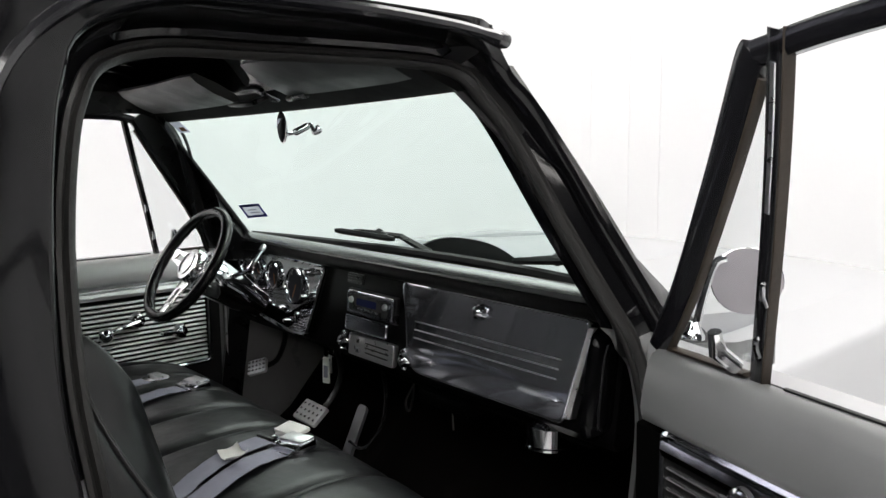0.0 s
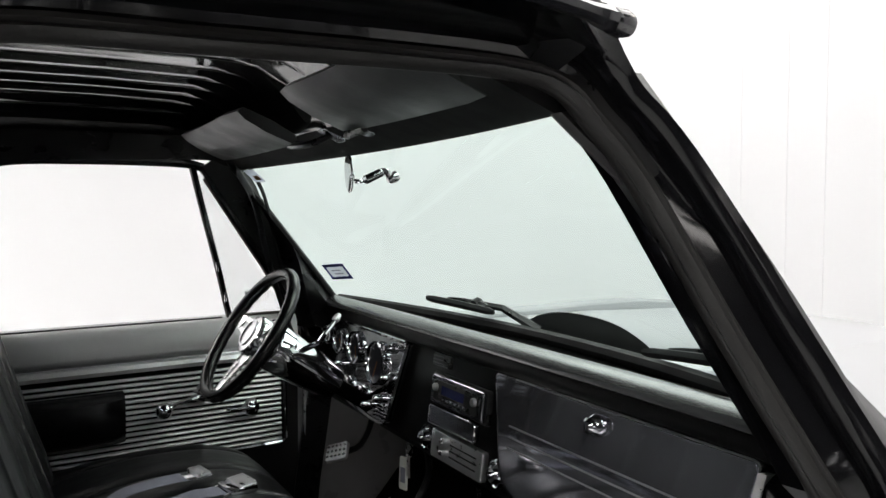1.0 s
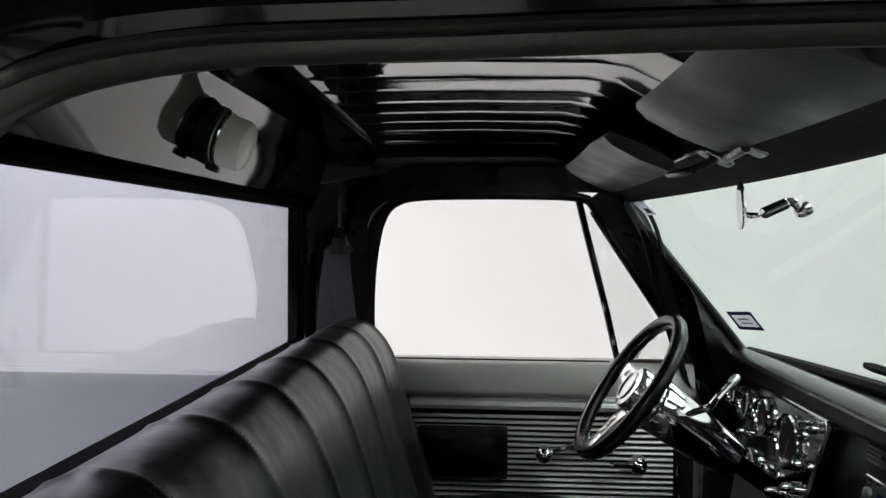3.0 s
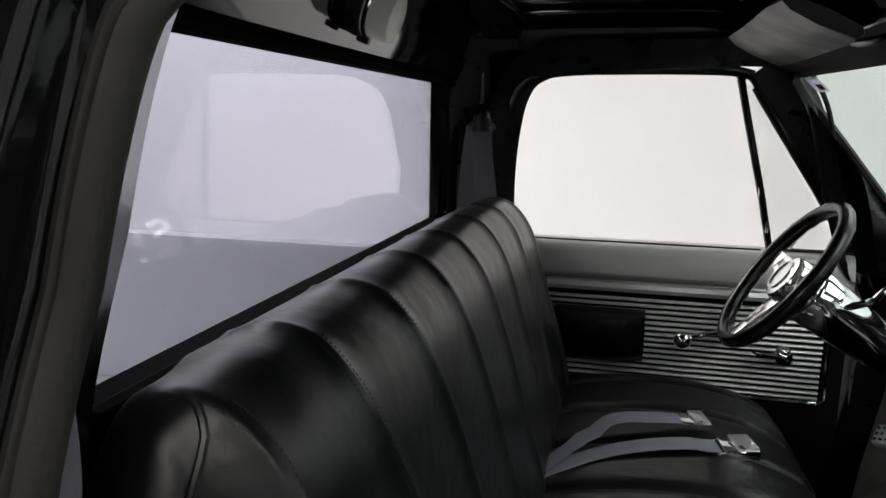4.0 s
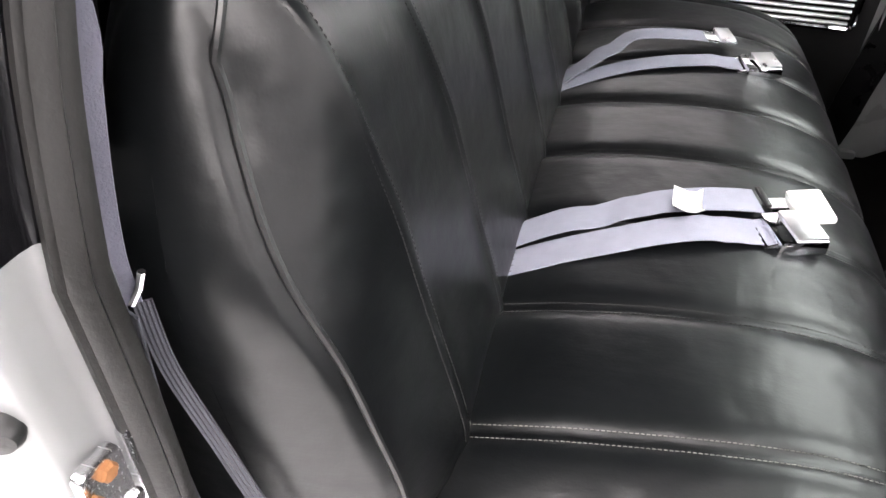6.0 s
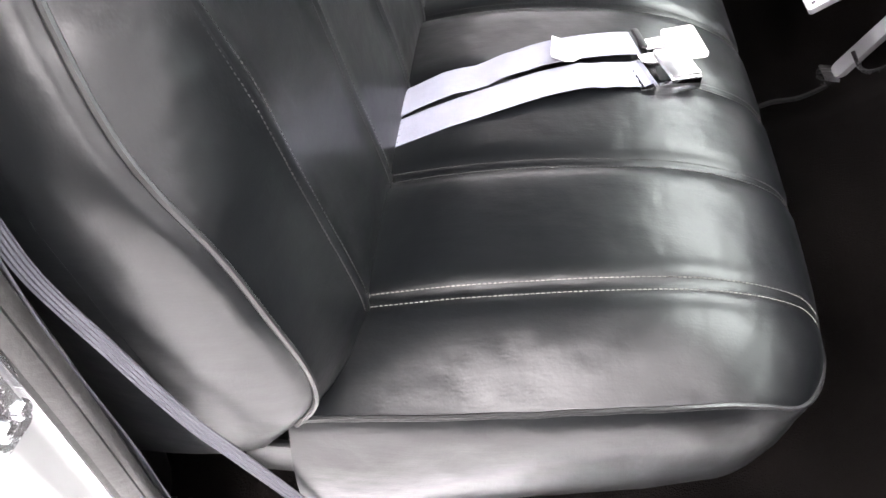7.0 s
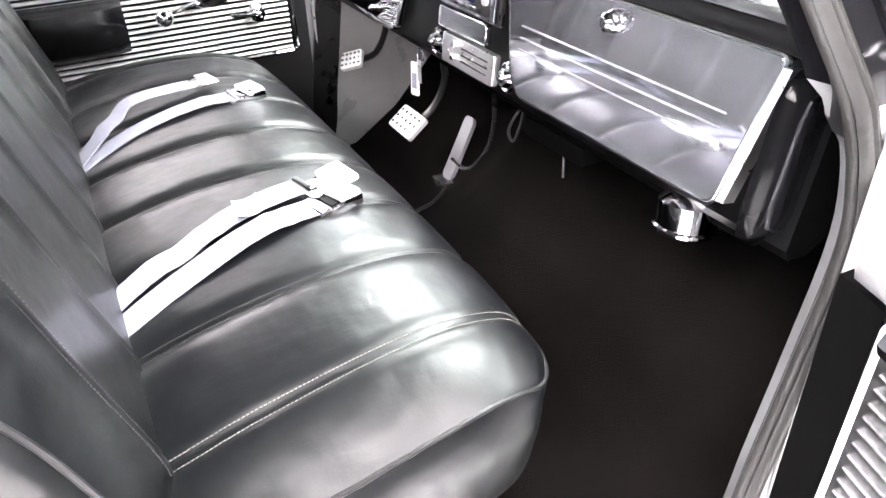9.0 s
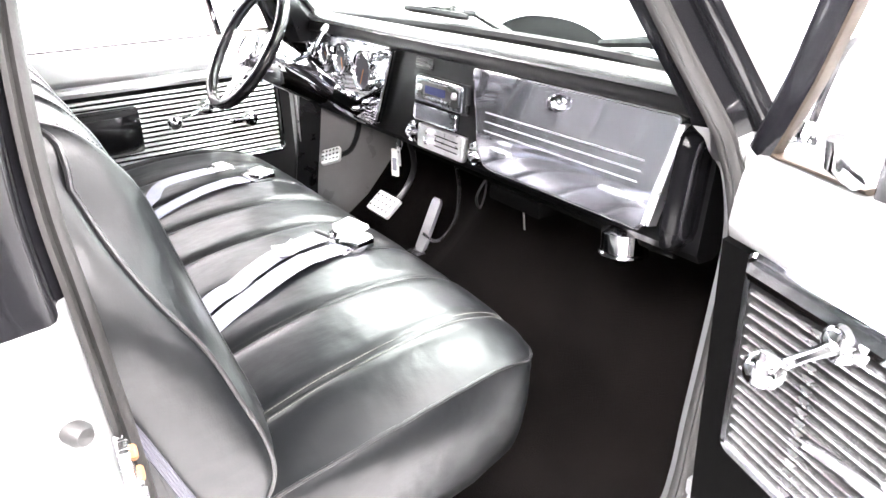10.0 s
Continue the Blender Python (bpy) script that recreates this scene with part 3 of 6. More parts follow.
for s in (1, -1):
    rings = []
    for k in range(13):
        t = k / 12
        z = 1.69 - 0.46 * t
        yg = y_glass(z, s)
        xg = x_glass(yg, z)
        xo = 0.585 + 0.20 * t + 0.015 * math.sin(math.pi * t)      # the opening's edge
        yo = y_side(z)
        y2, y3 = yo - (0.045 if s > 0 else 0.060), min(yg - 0.012, yo - 0.03)

        def clear(x, y):
            """Keeps the driver's post behind the edge of the glass."""
            return min(x, xg - 0.012 - 0.24 * (yg - y)) if s > 0 else x
        rings.append([(clear(xo + 0.012, yo - 0.028), s * (yo - 0.028), z), (clear(xo + 0.042, y2), s * y2, z), (clear(max(xg - 0.05, xo + 0.045), y3), s * y3, z), (xg - 0.012, s * (yg - 0.004), z),
                      (xg + 0.010, s * (yg + 0.004), z), (clear(xg - 0.006, yg + 0.03), s * (yg + 0.03), z), (clear(xo + 0.075, yo + 0.045), s * (yo + 0.045), z), (clear(xo + 0.055, yo + 0.048) - 0.002, s * (yo + 0.048), z), (clear(xo + 0.045, yo + 0.018) - 0.003, s * (yo + 0.018), z), (clear(xo + 0.006, yo + 0.010) - 0.004, s * (yo + 0.010), z)])
    part("windscreen_post", loft(B(), rings), M_INNERFRAME if s > 0 else M_BLACKSAT, pickup, "black windscreen post", 30)
    rub = curve([(x_glass(y_glass(z, s) - 0.006, z) - 0.006, s * (y_glass(z, s) - 0.006), z) for z in (1.66, 1.58, 1.50, 1.42, 1.34, 1.29)], 3)
    part("glass_seal", tube(B(), rub, 0.008, 6), M_DARKRUB, pickup)
wind = B()
rings = []
for j in range(13):
    z = 1.665 - 0.385 * j / 12
    row = [y_glass(z, k) * k / 12 for k in range(-12, 13)]
    rings.append([(x_glass(y, z), y, z) for y in row])
loft(wind, rings, False, False)
windscreen = part("windscreen", wind, M_WIND, pickup, "green-tinted curved windscreen", 80)
windscreen.visible_shadow = False

base = [(x_glass(0.77 * k / 16, 1.287 + 0.012 * (k / 16) ** 2) - 0.006, 0.77 * k / 16, 1.287 + 0.012 * (k / 16) ** 2) for k in range(-16, 17)]
part("glass_seal", tube(B(), base, 0.015, 8), M_DARKRUB, pickup, "black rubber seal along the windscreen foot")

# cab back: rear wall with its window opening, and the tinted pane
XR = -0.125
back = B()
for lo, hi in (((XR - 0.05, -0.80, 0.55), (XR, 0.80, 1.332)), ((XR - 0.05, -0.80, 1.645), (XR, 0.80, 1.74)),
               ((XR - 0.05, -0.80, 1.332), (XR, -0.605, 1.645)), ((XR - 0.05, 0.605, 1.332), (XR, 0.80, 1.645))):
    box(back, lo, hi)
part("cab_back", back, M_UNDER, pickup, "black rear wall of the cab", 0)
frame_pts = [(XR + 0.004, x, 1.487 + y) for x, y in rounded(1.21, 0.305, 0.03, 6)]
part("rear_glass_seal", tube(B(), frame_pts, 0.011, 8, True), M_UNDER, pickup, "black rubber seal of the rear window")
rear = part("rear_window", plate(B(), rounded(1.212, 0.314, 0.03), facing((XR - 0.012, 0, 1.4885), (1, 0, 0)), 0.005, 0.001), M_REAR, pickup, "grey-tinted flat rear window")
rear.visible_shadow = False
for s in (1, -1):        # lock pillars behind the doors, inside
    rings = [[(XR, s * (y_side(z) - 0.02), z), (XR, s * min(0.595, y_side(z) - 0.05), z), (XR + 0.03, s * (min(0.64, y_side(z) - 0.030)), z), (-0.060, s * (y_side(z) - 0.022), z), (-0.040, s * (y_side(z) - 0.012), z), (-0.04, s * (y_side(z) + 0.01), z)] for z in (0.6, 0.9, 1.2, 1.35, 1.5, 1.62, 1.73)]
    part("lock_pillar", loft(B(), rings), M_BLACKSAT, pickup, "black lock pillar behind the door")

# floor, firewall, kick panels, outer skin
fl = B()
rings = []
for x, z in ((-0.13, 0.66), (0.05, 0.66), (0.10, 0.60), (0.75, 0.60), (0.88, 0.61), (1.02, 0.70), (1.16, 0.85), (1.20, 1.10)):
    row = []
    for k in range(33):
        y = -0.79 + 1.58 * k / 32
        hump = 0.075 * math.exp(-(y / 0.20) ** 4) * max(0.0, min(1.0, (x + 0.1) / 0.2)) * (1 if z < 1.0 else 0.3)
        row.append((x - hump * (0.5 if x > 1.0 else 0), y, z + hump + 0.004 * math.sin(37 * y + 9 * x) * (1 if 0 < x < 0.9 else 0)))
    rings.append(row)
loft(fl, rings, False, False)
part("cab_floor", fl, M_CARPET, pickup, "black carpet over the cab floor and firewall", 60)
for s in (1, -1):
    k = B()
    box(k, (0.80 if s > 0 else 0.845, s * 0.755, 0.60), (1.16, s * 0.785, 1.185 if s > 0 else 1.165), 0.006)
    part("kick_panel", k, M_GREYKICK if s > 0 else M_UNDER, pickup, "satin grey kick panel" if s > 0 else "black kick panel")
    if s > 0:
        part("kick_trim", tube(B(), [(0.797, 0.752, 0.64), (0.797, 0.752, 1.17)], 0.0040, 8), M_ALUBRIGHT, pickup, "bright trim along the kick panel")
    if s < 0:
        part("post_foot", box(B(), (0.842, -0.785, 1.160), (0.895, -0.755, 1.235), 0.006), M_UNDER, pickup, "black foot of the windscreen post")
    part("sill", box(B(), (-0.02, s * 0.74, 0.52), (0.86, s * 0.84, 0.625), 0.012), M_SILVERDIM, pickup, "pale silver door sill")
    part("scuff_plate", box(B(), (0.03, s * 0.735, 0.625), (0.76, s * 0.80, 0.631), 0.002), M_STEEL, pickup, "ribbed metal scuff plate")
    # lock pillar's outer face and cab corner
    c = B()
    rings = []
    for z in (0.55, 0.8, 1.0, 1.2, 1.284):
        yo = y_skin(z)
        rings.append([(-0.050, s * (yo - 0.02), z), (-0.060, s * (yo + 0.001), z), (-0.10, s * (yo + 0.006), z), (-0.19, s * (yo - 0.01), z), (-0.19, s * (yo - 0.06), z)])
    loft(c, rings, False, False)
    part("cab_corner", c, M_SILVERDIM, pickup, "pale silver lower cab corner")
    c = B()
    rings = []
    for z in (1.284, 1.36, 1.45, 1.55, 1.65, 1.73):
        yo = y_skin(z)
        rings.append([(-0.036, s * (yo - 0.05), z), (-0.046, s * (yo - 0.004), z), (-0.10, s * yo, z), (-0.19, s * (yo - 0.015), z), (-0.19, s * (yo - 0.06), z)])
    loft(c, rings, False, False)
    part("cab_corner", c, M_BLACK, pickup, "glossy black upper cab corner")

# cowl, hood with a raised rear scoop, wings
cw = B()
rings = []
for k in range(-12, 13):
    y = 0.765 * k / 12
    xg = x_glass(y, 1.285)
    rings.append([(xg - 0.02, y, 1.262), (xg + 0.03, y, 1.272), (xg + 0.12, y, 1.262), (1.30, y, 1.235), (1.31, y, 1.10)])
skirt = [[(x, y, min(z, 1.15)) for x, y, z in r] for r in (rings[0], rings[-1])]
loft(cw, [skirt[0]] + rings + [skirt[1]], False, False)
part("cowl_panel", cw, M_WHITEBODY, pickup, "pale silver cowl panel below the windscreen")
hood = B()
rings = []
for x, z in ((1.315, 1.18), (1.317, 1.238), (1.45, 1.248), (1.8, 1.243), (2.2, 1.222), (2.45, 1.18), (2.50, 1.08)):
    row = []
    for k in range(-30, 31):
        y = 0.76 * k / 30
        bulge = 0.004 / (1 + math.exp((abs(y) - 0.27) / 0.022)) * max(0.0, min(1.0, (2.2 - x) / 0.9)) * (1 if x > 1.316 else 0)
        row.append((x - 0.03 * (1 - (y / 0.76) ** 2) * (x < 1.4), y, z + bulge - 0.045 * (abs(y) / 0.76) ** 3))
    rings.append(row)
loft(hood, rings, False, False)
part("hood", hood, M_WHITEBODY, pickup, "pale silver hood with a raised rear scoop", 50)
SCOOP = [(1.15, 1.235, 0.096, 0.27), (1.35, 1.245, 0.068, 0.27), (1.75, 1.236, 0.055, 0.26), (2.1, 1.22, 0.025, 0.24), (2.3, 1.19, 0.0, 0.22)]
top = loft(B(), [[(x, w * k / 12, z + h * max(0.0, 1 - abs(k / 12) ** 2.6)) for k in range(-12, 13)] for x, z, h, w in SCOOP], False, False)
part("hood_scoop", top, M_WHITEBODY, pickup, "pale silver raised scoop on the hood", 60)
mouth = loft(B(), [[(1.150 + d, 0.262 * k / 12, 1.238 + (0.090 * max(0.0, 1 - abs(k / 12) ** 2.6) if e else 0)) for k in range(-12, 13)] for d, e in ((0.03, 0), (0.005, 1), (0.02, 1))], False, False)
part("scoop_mouth", mouth, M_DARKRUB, pickup, "dark open mouth of the hood scoop")
part("mouth_bar", tube(B(), [(1.149, 0.25 * k / 8, 1.262 + 0.010 * (1 - (k / 8) ** 2)) for k in range(-8, 9)], 0.004, 6), M_DARKRUB, pickup)
for s in (1, -1):
    rings = []
    for x in (0.86, 1.0, 1.3, 1.7, 2.1, 2.4, 2.48):
        d = 0.05 * max(0, (x - 2.1) / 0.38) ** 2
        rings.append([(x, s * 0.766, 1.17 - d), (x, s * 0.768, 1.213 - d), (x, s * 0.776, 1.220 - d), (x, s * 0.86, 1.218 - d), (x, s * 0.922, 1.208 - d), (x, s * 0.930, 1.202 - d), (x, s * 0.936, 1.192 - d), (x, s * 0.950, 1.14 - d), (x, s * 0.958, 1.05), (x, s * 0.935, 1.03), (x, s * 0.95, 1.01), (x, s * 0.945, 0.62), (x, s * 0.90, 0.45)])
    part("front_wing", loft(B(), rings, False, False), M_WHITEBODY, pickup, "pale silver front wing with a body crease", 30)
    rings = [[(0.80, s * 0.80, z), (0.83, s * (y_skin(z)), z), (0.90, s * (y_skin(z) + 0.06), z), (1.0, s * (y_skin(z) + 0.075), z)] for z in (0.55, 0.8, 1.0, 1.2, 1.262)]
    part("hinge_post", loft(B(), rings, False, False), M_SILVERDIM, pickup, "pale silver hinge post")
nose = box(B(), (2.44, -0.93, 0.55), (2.50, 0.93, 1.13), 0.02)
part("nose_panel", nose, M_WHITEBODY, pickup, "pale silver nose panel")
for s in (1, -1):
    part("chassis_rail", box(B(), (-2.1, s * 0.42 - 0.035, 0.36), (2.4, s * 0.42 + 0.035, 0.50), 0.008), M_DARKRUB, pickup, "black steel chassis rail")
# pickup bed behind the cab
for s in (1, -1):
    rings = [[(x, s * 0.955, 0.48), (x, s * 0.965, 0.80), (x, s * 0.95, 1.02), (x, s * 0.965, 1.05), (x, s * 0.965, 1.16), (x, s * 0.945, 1.198), (x, s * 0.87, 1.20), (x, s * 0.86, 1.17), (x, s * 0.86, 0.74), (x, s * 0.90, 0.70), (x, s * 0.90, 0.48)] for x in (-2.20, -1.5, -0.9, -0.235)]
    part("bed_side", loft(B(), rings), M_WHITEBODY, pickup, "pale silver side of the pickup bed", 30)
part("bed_floor", box(B(), (-2.18, -0.86, 0.70), (-0.235, 0.86, 0.74), 0.006), M_WHITEBODY, pickup, "pale silver bed floor")
part("bed_front", box(B(), (-0.265, -0.858, 0.742), (-0.235, 0.858, 1.17), 0.008), M_WHITEBODY, pickup, "pale silver front wall of the bed")
part("tailgate", box(B(), (-2.20, -0.858, 0.742), (-2.155, 0.858, 1.17), 0.01), M_WHITEBODY, pickup, "pale silver tailgate")
for x in (1.85, -1.07):
    for s in (1, -1):
        m = facing((x, s * 0.62, 0.35), (0, s, 0))
        w = part("wheel", lathe(B(), [(0.0, 0.02), (0.05, 0.05), (0.12, 0.03), (0.18, 0.06), (0.195, 0.11), (0.195, -0.10), (0.0, -0.10)], m, 28), M_CHROME, pickup, "chrome wheel")
        part("tyre", lathe(B(), [(0.197, -0.10), (0.26, -0.12), (0.32, -0.11), (0.348, -0.08), (0.35, 0.0), (0.348, 0.08), (0.32, 0.11), (0.26, 0.12), (0.197, 0.10)], m, 36), M_TYRE, w)

# wipers at rest on the windscreen


def wiper(y0, z0, y1, z1):
    def on(u, off):
        y, z = y0 + (y1 - y0) * u, z0 + (z1 - z0) * u
        return Vector((x_glass(y, z) + off, y, z))
    t = part("wiper", tube(B(), [on(1.12, 0.02) + Vector((0.09, 0, -0.045)), on(0.85, 0.060), on(0.52, 0.052)], [0.012, 0.009, 0.008], 6), M_PLASTIC, pickup, "black windscreen wiper")
    part("blade", tube(B(), [on(k / 10, 0.006) for k in range(11)], [0.004] + [0.006] * 9 + [0.004], 6, flat=1.6), M_DARKRUB, t)
    part("bridge", tube(B(), [on(u, o) for u, o in ((0.22, 0.026), (0.30, 0.040), (0.5, 0.052), (0.70, 0.040), (0.80, 0.026))], 0.006, 6, flat=1.5), M_PLASTIC, t)
    for u in (0.22, 0.78):
        part("claw", tube(B(), [on(u - 0.17, 0.010), on(u - 0.06, 0.024), on(u, 0.030), on(u + 0.06, 0.024), on(u + 0.17, 0.010)], 0.0045, 6), M_PLASTIC, t)
    part("pivot_cap", lathe(B(), [(0.014, -0.010), (0.014, 0.006), (0.009, 0.012), (0, 0.013)], facing(on(0.52, 0.052), (1, 0, 0.4)), 12), M_PLASTIC, t)


wiper(0.39, 1.337, 0.16, 1.325)
wiper(-0.29, 1.312, -0.54, 1.347)

# ---------------------------------------------------------------- doors
def side_lean(z):
    return 0.44 * max(0.0, z - ZB)


def build_door(name, label, at, winder, latch):
    """A cab door. at(u, w, z): u runs from its front edge to its lock edge, w into the cab, z up."""
    d = thing(name, label, "car door")

    mine = name == "driver_door"

    def P(u, w, z):
        return Vector(at(u, w, z))
    shell = B()
    rings = []
    for u in (0.0, 0.012, 0.79, 0.802):
        e = 0.012 if u in (0.0, 0.802) else 0.0
        rings.append([P(u, -0.055 + e, 0.60), P(u, -0.075 + e, 0.95), P(u, -0.06 + e, 1.26), P(u, -0.03, 1.285), P(u, 0.006, 1.282), P(u, 0.012, 1.10), P(u, 0.012, 0.66), P(u, 0.0, 0.60)])
    loft(shell, rings)
    part("door_shell", shell, M_SILVER, d, "pale silver outer door shell")
    band = B()
    rings = []
    for k in range(9):
        u = 0.022 + (0.775 - 0.022) * k / 8
        e = 0.012 if k in (0, 8) else 0
        rings.append([P(u, 0.014, 1.283), P(u, 0.030 - e, 1.284), P(u, 0.044 - e, 1.277), P(u, 0.052 - e, 1.262), P(u, 0.058 - e, 1.235), P(u, 0.062 - e, 1.205), P(u, 0.060 - e, 1.196), P(u, 0.046, 1.188), P(u, 0.014, 1.184)])
    loft(band, rings)
    part("belt_rail", band, M_RAIL if mine else M_RAILDIM, d, "satin silver-grey rail below the window", 50)
    # dark lower inner panel
    part("inner_panel", loft(B(), [[P(u, 0.012, z0), P(u, 0.026, z0 + 0.006), P(u, 0.034, z1 - 0.006), P(u, 0.012, z1)] for u in (0.02 if mine else -0.004, 0.778) for z0, z1 in ((0.63, 1.178),)]), M_BLACKSAT if mine else M_UNDER, d, "black inner door panel")
    trim = B()
    u0, u1, z0, z1 = 0.060, 0.715, 0.918, 1.182
    loft(trim, [[P(u, 0.030, z0), P(u, 0.040, z0 + 0.003), P(u, 0.040, z1 - 0.003), P(u, 0.030, z1)] for u in (u0, u1)])
    trim = part("trim_panel", trim, M_GROOVE, d, "ribbed stainless door trim with black grooves")
    rim = [P(u0 + (u1 - u0) * (0.5 + x / (u1 - u0)), 0.042, (z0 + z1) / 2 + y) for x, y in rounded(u1 - u0, z1 - z0, 0.012, 3)]
    part("trim_border", tube(B(), rim, 0.006, 6, True), M_CHROME, trim, "chrome border")
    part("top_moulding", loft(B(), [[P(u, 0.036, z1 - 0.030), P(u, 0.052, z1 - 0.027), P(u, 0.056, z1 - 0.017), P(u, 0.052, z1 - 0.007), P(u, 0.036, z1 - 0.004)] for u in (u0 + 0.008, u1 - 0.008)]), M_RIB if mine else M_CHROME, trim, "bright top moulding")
    n_ribs = 16
    rib, fat = None, (1.2 if mine else 0.66)
    for k in range(n_ribs):
        z = z0 + 0.012 + (z1 - 0.045 - z0 - 0.012) * k / (n_ribs - 1)
        if rib is None:
            rib = part("rib", loft(B(), [[P(u, 0.038, z - 0.0042 * fat), P(u, 0.0455, z - 0.0028 * fat), P(u, 0.0485, z), P(u, 0.0470, z + 0.0022 * fat), P(u, 0.038, z + 0.0033 * fat)] for u in (u0 + 0.012, u1 - 0.012)]), M_RIB if mine else M_RIBDIM, trim)
            zr = z
        else:
            c = rib.copy()
            scene.collection.objects.link(c)
            c.location = (0, 0, z - zr)
    # armrest
    arm = B()
    ua, ub = 0.470, 0.684
    for_rings = []
    for k in range(9):
        t = k / 8
        u = ua + (ub - ua) * t
        e = 0.5 + 0.5 * math.sin(math.pi * min(1, max(0, t))) ** 0.35 if 0 < t < 1 else 0.62
        for_rings.append([P(u, 0.040, 1.112), P(u, 0.040 + 0.055 * e, 1.114), P(u, 0.040 + 0.082 * e, 1.104), P(u, 0.040 + 0.088 * e, 1.08), P(u, 0.040 + 0.082 * e, 1.022), P(u, 0.040 + 0.05 * e, 0.993), P(u, 0.040, 0.989)])
    loft(arm, for_rings)
    part("armrest", arm, M_ARMREST, d, "padded black armrest", 50)

    def crank(u, z, du, dz, size):
        hub_m = facing(P(u + du, 0.048, z + dz), P(0, 1, 0) - P(0, 0, 0))
        c = part("window_crank" if size > 0.02 else "latch_handle", lathe(B(), [(0.0, 0.018), (0.012, 0.0175), (0.019, 0.013), (0.021, 0.0), (0.024, -0.004)], hub_m, 20), M_CHROME, d, "chrome window crank" if size > 0.02 else "chrome inside latch handle")
        part("crank_arm", tube(B(), [P(u + du, 0.062, z + dz), P(u + du * 0.55, 0.074, z + dz * 0.55), P(u, 0.088, z)], [0.013, 0.009, 0.009], 8, flat=0.6), M_CHROME, c)
        if size > 0.02:
            k_m = facing(P(u, 0.088, z), P(0, 1, 0) - P(0, 0, 0))
            part("crank_knob", lathe(B(), [(0.0, 0.040), (0.010, 0.038), (0.018, 0.030), (0.021, 0.020), (0.018, 0.009), (0.009, 0.003), (0.008, 0)], k_m, 20), M_CHROME, c)
    crank(*winder, 0.03)
    crank(*latch, 0.01)
    # sash: vent frame, top and rear run

    def S(u, z, w=0.0):
        return P(u, 0.012 + side_lean(z) + w, z)

    def bar(ctrl, half, deep, mtl, nm, lb, n=5):
        pts = curve(ctrl, n)
        rings = []
        for i, p in enumerate(pts):
            a, b2 = pts[max(0, i - 1)], pts[min(len(pts) - 1, i + 1)]
            t = (b2 - a).normalized()
            nx, nz = -t.y * half, t.x * half
            rings.append([S(p.x + nx, p.y + nz, -deep), S(p.x + nx * 1.0, p.y + nz, deep * 0.6), S(p.x + nx * 0.6, p.y + nz * 0.6, deep), S(p.x - nx * 0.6, p.y - nz * 0.6, deep), S(p.x - nx, p.y - nz, deep * 0.6), S(p.x - nx, p.y - nz, -deep)])
        return part(nm, loft(B(), rings), mtl, d, lb, 40)
    front = [(0.018, 1.28), (0.078, 1.362), (0.140, 1.445), (0.220, 1.553), (0.282, 1.638), (0.296, 1.656)] if mine else [(0.014, 1.28), (0.084, 1.362), (0.148, 1.440), (0.234, 1.550), (0.292, 1.628), (0.304, 1.640)]
    half = 0.010 if mine else 0.0135
    bar(front, half, 0.006, M_BLACK, "sash_frame", "black slanted front bar of the window sash", 4)
    bar([front[-1], *([(0.330, 1.664), (0.40, 1.667)] if mine else [(0.318, 1.6415), (0.40, 1.652)]), (0.55, 1.667 if mine else 1.662), (0.69, 1.662), (0.758, 1.640), (0.792, 1.59), (0.803, 1.50), (0.810, 1.40), (0.816, 1.285)], 0.010, 0.006, M_BLACK, "sash_frame", "black window sash frame", 4)
    e = half + 0.0025
    bar([(u + e * 0.80, z - e * 0.60) for u, z in front[:-1]], 0.0025, 0.005, M_BROWN, "vent_seal", "aged brown vent window seal")
    bar([(0.045, 1.288), (0.10, 1.288), (0.170, 1.288)], 0.0035, 0.008, M_BROWN, "vent_seal", "aged brown vent window seal")
    post = [(0.197, 1.280), (0.260, 1.473), (0.293, 1.575), (0.318, 1.655)] if mine else [(0.181, 1.280), (0.262, 1.470), (0.302, 1.570), (0.333, 1.655)]
    wide = 0.0058 if mine else 0.0085
    bar(post, wide, 0.006, M_BLACK, "vent_post", "black vent window post")
    if not mine:
        # added metal strip in place of the wall's reflection on the post
        bar([(0.274, 1.500), (0.302, 1.570), (0.324, 1.630)], 0.0035, 0.0072, M_ALUBRIGHT, "post_glint", "bright strip added for the reflection on the vent post")
    bar([(u + wide + 0.0015, z) for u, z in post], 0.0014, 0.0065, M_BROWN, "post_channel", "brown felt window channel")
    for u, z in ((post[0][0] + 0.72 * (post[1][0] - post[0][0]), 1.412), (post[0][0] + 0.30 * (post[1][0] - post[0][0]), 1.338)):
        part("post_clip", tube(B(), [S(u, z - 0.012, 0.007), S(u + 0.0015, z, 0.009), S(u + 0.004, z + 0.012, 0.007)], 0.0035, 6), M_CHROME, d, "worn bright clip on the vent post")
    if name == "driver_door":
        bar([(0.276, 1.676), (0.242, 1.633), (0.146, 1.509), (0.050, 1.383), (-0.012, 1.300)], 0.038, 0.007, M_BLACKSAT, "vent_frame", "broad black frame in front of the vent window")
    bar([(0.22, 1.285), (0.50, 1.285), (0.775, 1.285)], 0.002, 0.003, M_DARKRUB, "belt_seal", "black rubber seal along the window slot")
    vg = B()
    tri = [(0.056, 1.296), (post[0][0] - 0.004, 1.296), (post[3][0] - 0.012, 1.640), (front[4][0] + 0.008, 1.634)]
    loft(vg, [[S(u, z, -0.002) for u, z in tri], [S(u, z, 0.002) for u, z in tri]])
    vent = part("vent_glass", vg, M_CLEAR, d, "clear triangular vent window", 0)
    vent.visible_shadow = False
